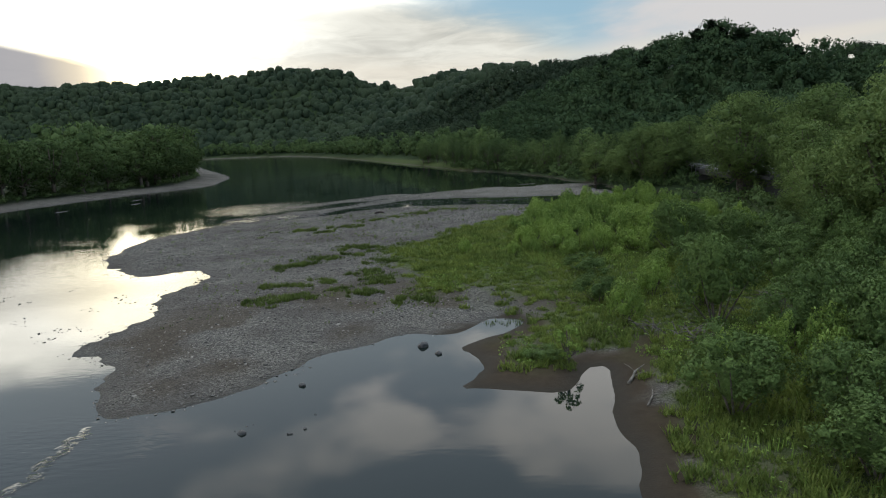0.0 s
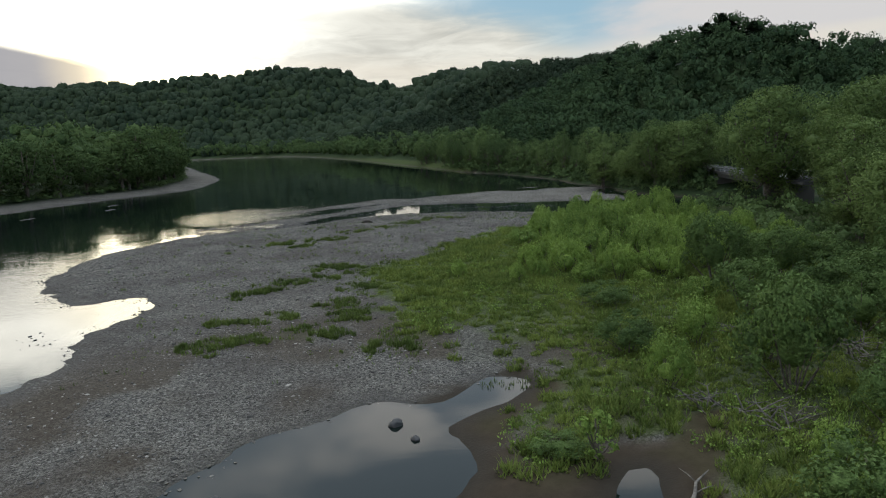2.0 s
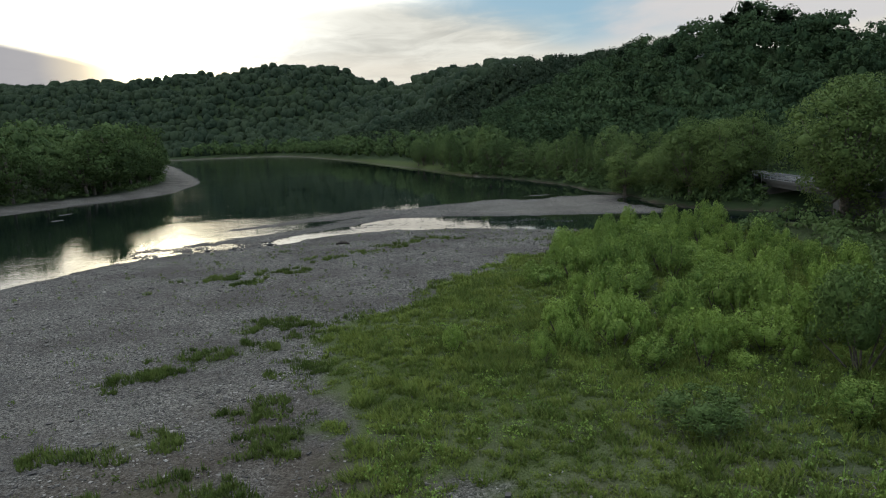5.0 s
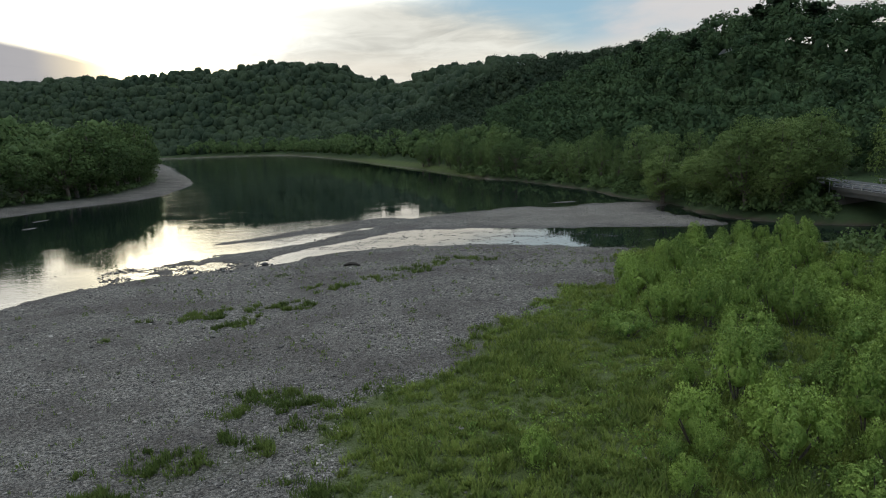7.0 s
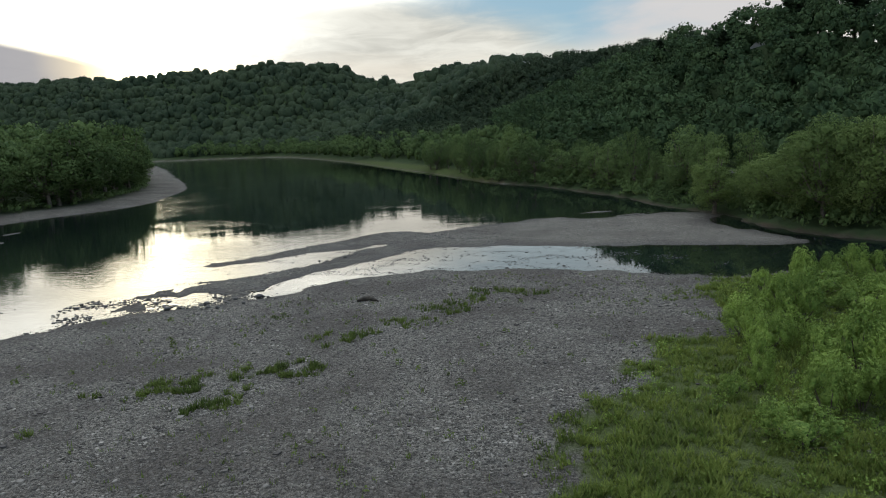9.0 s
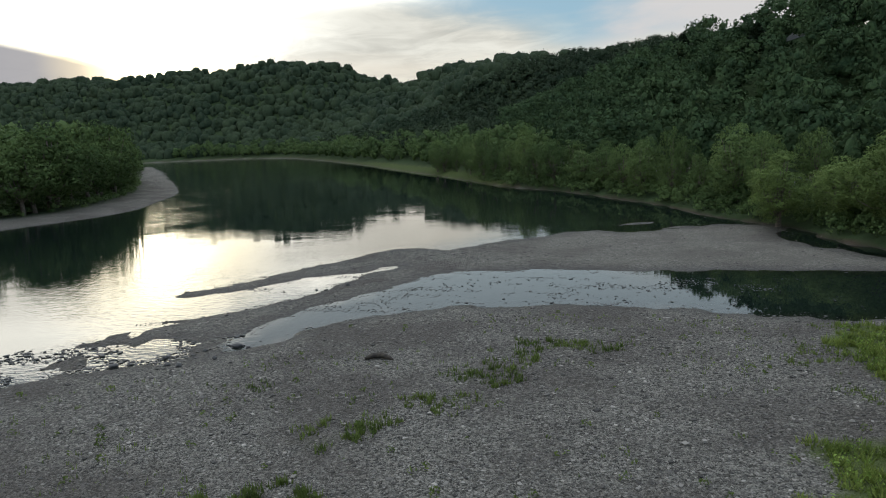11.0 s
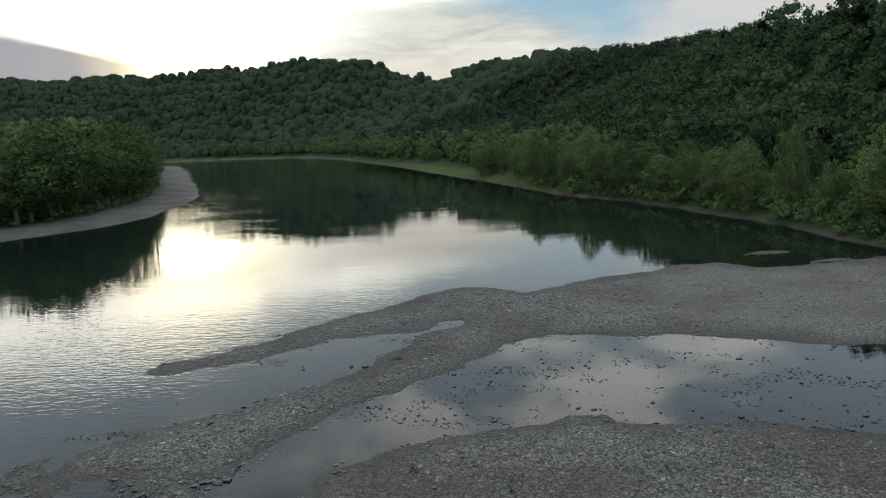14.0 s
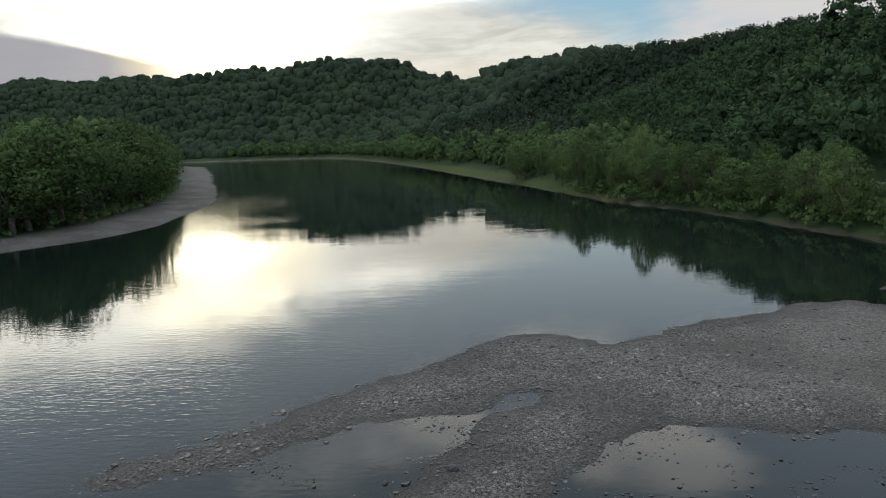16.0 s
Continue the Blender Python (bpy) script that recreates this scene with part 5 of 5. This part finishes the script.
bridge = tagged(new("bridge"), "low concrete road bridge over the dark creek", "bridge")
part("deck", mesh_of("deck", *ribbon([(66.3, 143), (66.8, 155), (67.2, 170)], 8.2, 0.55, DECK - 0.12), CONCRETE), bridge)
for x in (63.6, 66.8, 70.0):
    part("girder", mesh_of("girder", *box(x - 0.22, x + 0.22, 144, 169, DECK - 1.5, DECK - 0.68), CONCRETE), bridge)
for y in (144, 169):
    part("abutment", mesh_of("abutment", *box(62.4, 71.2, y - 1.0, y + 1.0, -1.2, DECK - 1.5), CONCRETE), bridge)
for side in (-3.85, 3.85):
    for y in np.arange(144, 170, 2.5):
        part("rail_post", mesh_of("rail_post", *box(66.8 + side - 0.07, 66.8 + side + 0.07, y - 0.07, y + 0.07, DECK - 0.13, DECK + 0.85), STEEL), bridge)
    for z in (0.42, 0.76):
        part("rail", mesh_of("rail", *box(66.8 + side - 0.05, 66.8 + side + 0.05, 143.5, 169.5, DECK + z - 0.08, DECK + z + 0.08), STEEL), bridge)

guard = tagged(new("guard_rail"), "steel guard rail along the river side of the road", "guard rail")
part("beam", mesh_of("beam", *ribbon([(p[0] - 3.7, p[1]) for p in fine if 171 < p[1] < 300], 0.09, 0.31, DECK + 0.78), STEEL), guard)
for p in fine:
    if 171 < p[1] < 300:
        z = float(height([p[0] - 3.7], [p[1]])[0])
        part("post", mesh_of("post", *box(p[0] - 3.66, p[0] - 3.52, p[1] - 0.08, p[1] + 0.08, min(z, DECK) - 0.3, DECK + 0.7), STEEL), guard)


# a white car on the road
PAINT = plain_material("white_car_paint", (0.68, 0.68, 0.68), (0.74, 0.74, 0.74), 0.5, 0.25)
GLASS = plain_material("car_window", (0.015, 0.017, 0.02), (0.02, 0.022, 0.025), 0.5, 0.08)
RUBBER = plain_material("rubber", (0.015, 0.015, 0.015), (0.03, 0.03, 0.03), 3.0, 0.9)


def prism(profile, half, pinch=1.0):
    """A profile in y and z, extruded to both sides; the upper part drawn in by pinch."""
    n = len(profile)
    top = max(z for _, z in profile)
    v = [(s * half * (pinch if z > top * 0.75 else 1.0), y, z) for s in (-1, 1) for y, z in profile]
    bm = bmesh.new()
    vs = [bm.verts.new(p) for p in v]
    bm.faces.new(vs[:n][::-1])
    bm.faces.new(vs[n:])
    for i in range(n):
        j = (i + 1) % n
        bm.faces.new((vs[i], vs[j], vs[n + j], vs[n + i]))
    bmesh.ops.bevel(bm, geom=bm.edges[:], offset=0.05, segments=2, affect="EDGES")
    bmesh.ops.recalc_face_normals(bm, faces=bm.faces[:])
    return bm


def from_bm(name, bm, mat):
    me = bpy.data.meshes.new(name)
    bm.to_mesh(me)
    bm.free()
    me.materials.append(mat)
    return me


car = tagged(new("car"), "white passenger car on the riverside road", "car")
part("body", from_bm("body", prism([(-2.2, 0.3), (-2.2, 0.78), (-1.2, 0.92), (1.5, 0.95), (2.15, 0.85), (2.2, 0.32)], 0.88), PAINT), car)
part("cabin", from_bm("cabin", prism([(-1.25, 0.9), (-0.55, 1.42), (0.9, 1.46), (1.7, 0.93)], 0.78, 0.85), GLASS), car)
part("roof", from_bm("roof", prism([(-0.55, 1.40), (-0.5, 1.49), (0.85, 1.51), (0.95, 1.43)], 0.68), PAINT), car)
for wx in (-0.8, 0.8):
    for wy in (-1.35, 1.35):
        ring = [(wx + 0.1 * s, wy, 0.32) for s in (-1, 1)]
        wheel = part("wheel", mesh_of("wheel", *tube(ring, [0.32, 0.32], 16), RUBBER), car)
        side = math.copysign(0.102, wx)
        part("rim", mesh_of("rim", *tube([(wx + side * 0.9, wy, 0.32), (wx + side, wy, 0.32)], [0.2, 0.17], 12), STEEL), wheel, "grey metal rim")
for wx in (-0.62, 0.62):
    part("headlight", mesh_of("headlight", *box(wx - 0.16, wx + 0.16, 2.12, 2.215, 0.62, 0.76), STEEL), car, "clear headlight")
car.matrix_basis = pose(60.4, 249, DECK, 0, 0, 10)


# houses on the hills
SIDING = plain_material("pale_siding", (0.55, 0.54, 0.50), (0.66, 0.65, 0.61), 0.6, 0.8)
ROOFING = plain_material("grey_roofing", (0.28, 0.28, 0.29), (0.38, 0.38, 0.38), 0.8, 0.7)


def house(x, y, wide, deep, tall, turn, sink=0.6):
    ob = tagged(new("house"), "small pale house with grey gabled roof among trees", "house", "hill houses")
    part("wall", mesh_of("wall", *box(-wide / 2, wide / 2, -deep / 2, deep / 2, -2.0, tall), SIDING), ob)
    over, rise = 0.5, deep * 0.32
    v = [(s * (wide / 2 + over), y0, z0) for s in (-1, 1) for y0, z0 in ((-deep / 2 - over, tall - 0.1), (0, tall + rise), (deep / 2 + over, tall - 0.1), (0, tall + 0.02))]
    roof = part("roof", mesh_of("roof", v, [(0, 1, 5, 4), (1, 2, 6, 5), (2, 3, 7, 6), (3, 0, 4, 7), (0, 3, 2, 1), (4, 5, 6, 7)], ROOFING), ob)
    part("chimney", mesh_of("chimney", *box(wide * 0.22, wide * 0.22 + 0.7, -0.35, 0.35, tall + rise - 0.6, tall + rise + 0.8), CONCRETE), roof)
    for k in range(3):
        wx = (k - 1) * wide * 0.3
        pane = part("window", mesh_of("window", *box(wx - 0.55, wx + 0.55, -deep / 2 - 0.06, -deep / 2 + 0.02, tall * 0.4, tall * 0.8), GLASS), ob, "dark glass window")
        bars = [box(wx - 0.64, wx - 0.55, -deep / 2 - 0.09, -deep / 2 + 0.02, tall * 0.4, tall * 0.8), box(wx + 0.55, wx + 0.64, -deep / 2 - 0.09, -deep / 2 + 0.02, tall * 0.4, tall * 0.8),
                box(wx - 0.64, wx + 0.64, -deep / 2 - 0.09, -deep / 2 + 0.02, tall * 0.8, tall * 0.8 + 0.1), box(wx - 0.68, wx + 0.68, -deep / 2 - 0.14, -deep / 2 + 0.02, tall * 0.4 - 0.1, tall * 0.4)]
        part("frame", mesh_of("frame", *joined(bars), PAINT), pane, "white window frame")
    ob.matrix_basis = pose(x, y, float(height([x], [y])[0]) - sink + 0.8, 0, 0, turn)


for h in ((115, 328, 11, 7, 3.0, 20, 4.8), (168, 815, 9, 6, 3.0, -10), (128, 850, 8, 6, 3.0, 15), (95, 842, 8, 6, 3.0, 0), (215, 838, 9, 6, 3.0, -25)):
    house(*h)
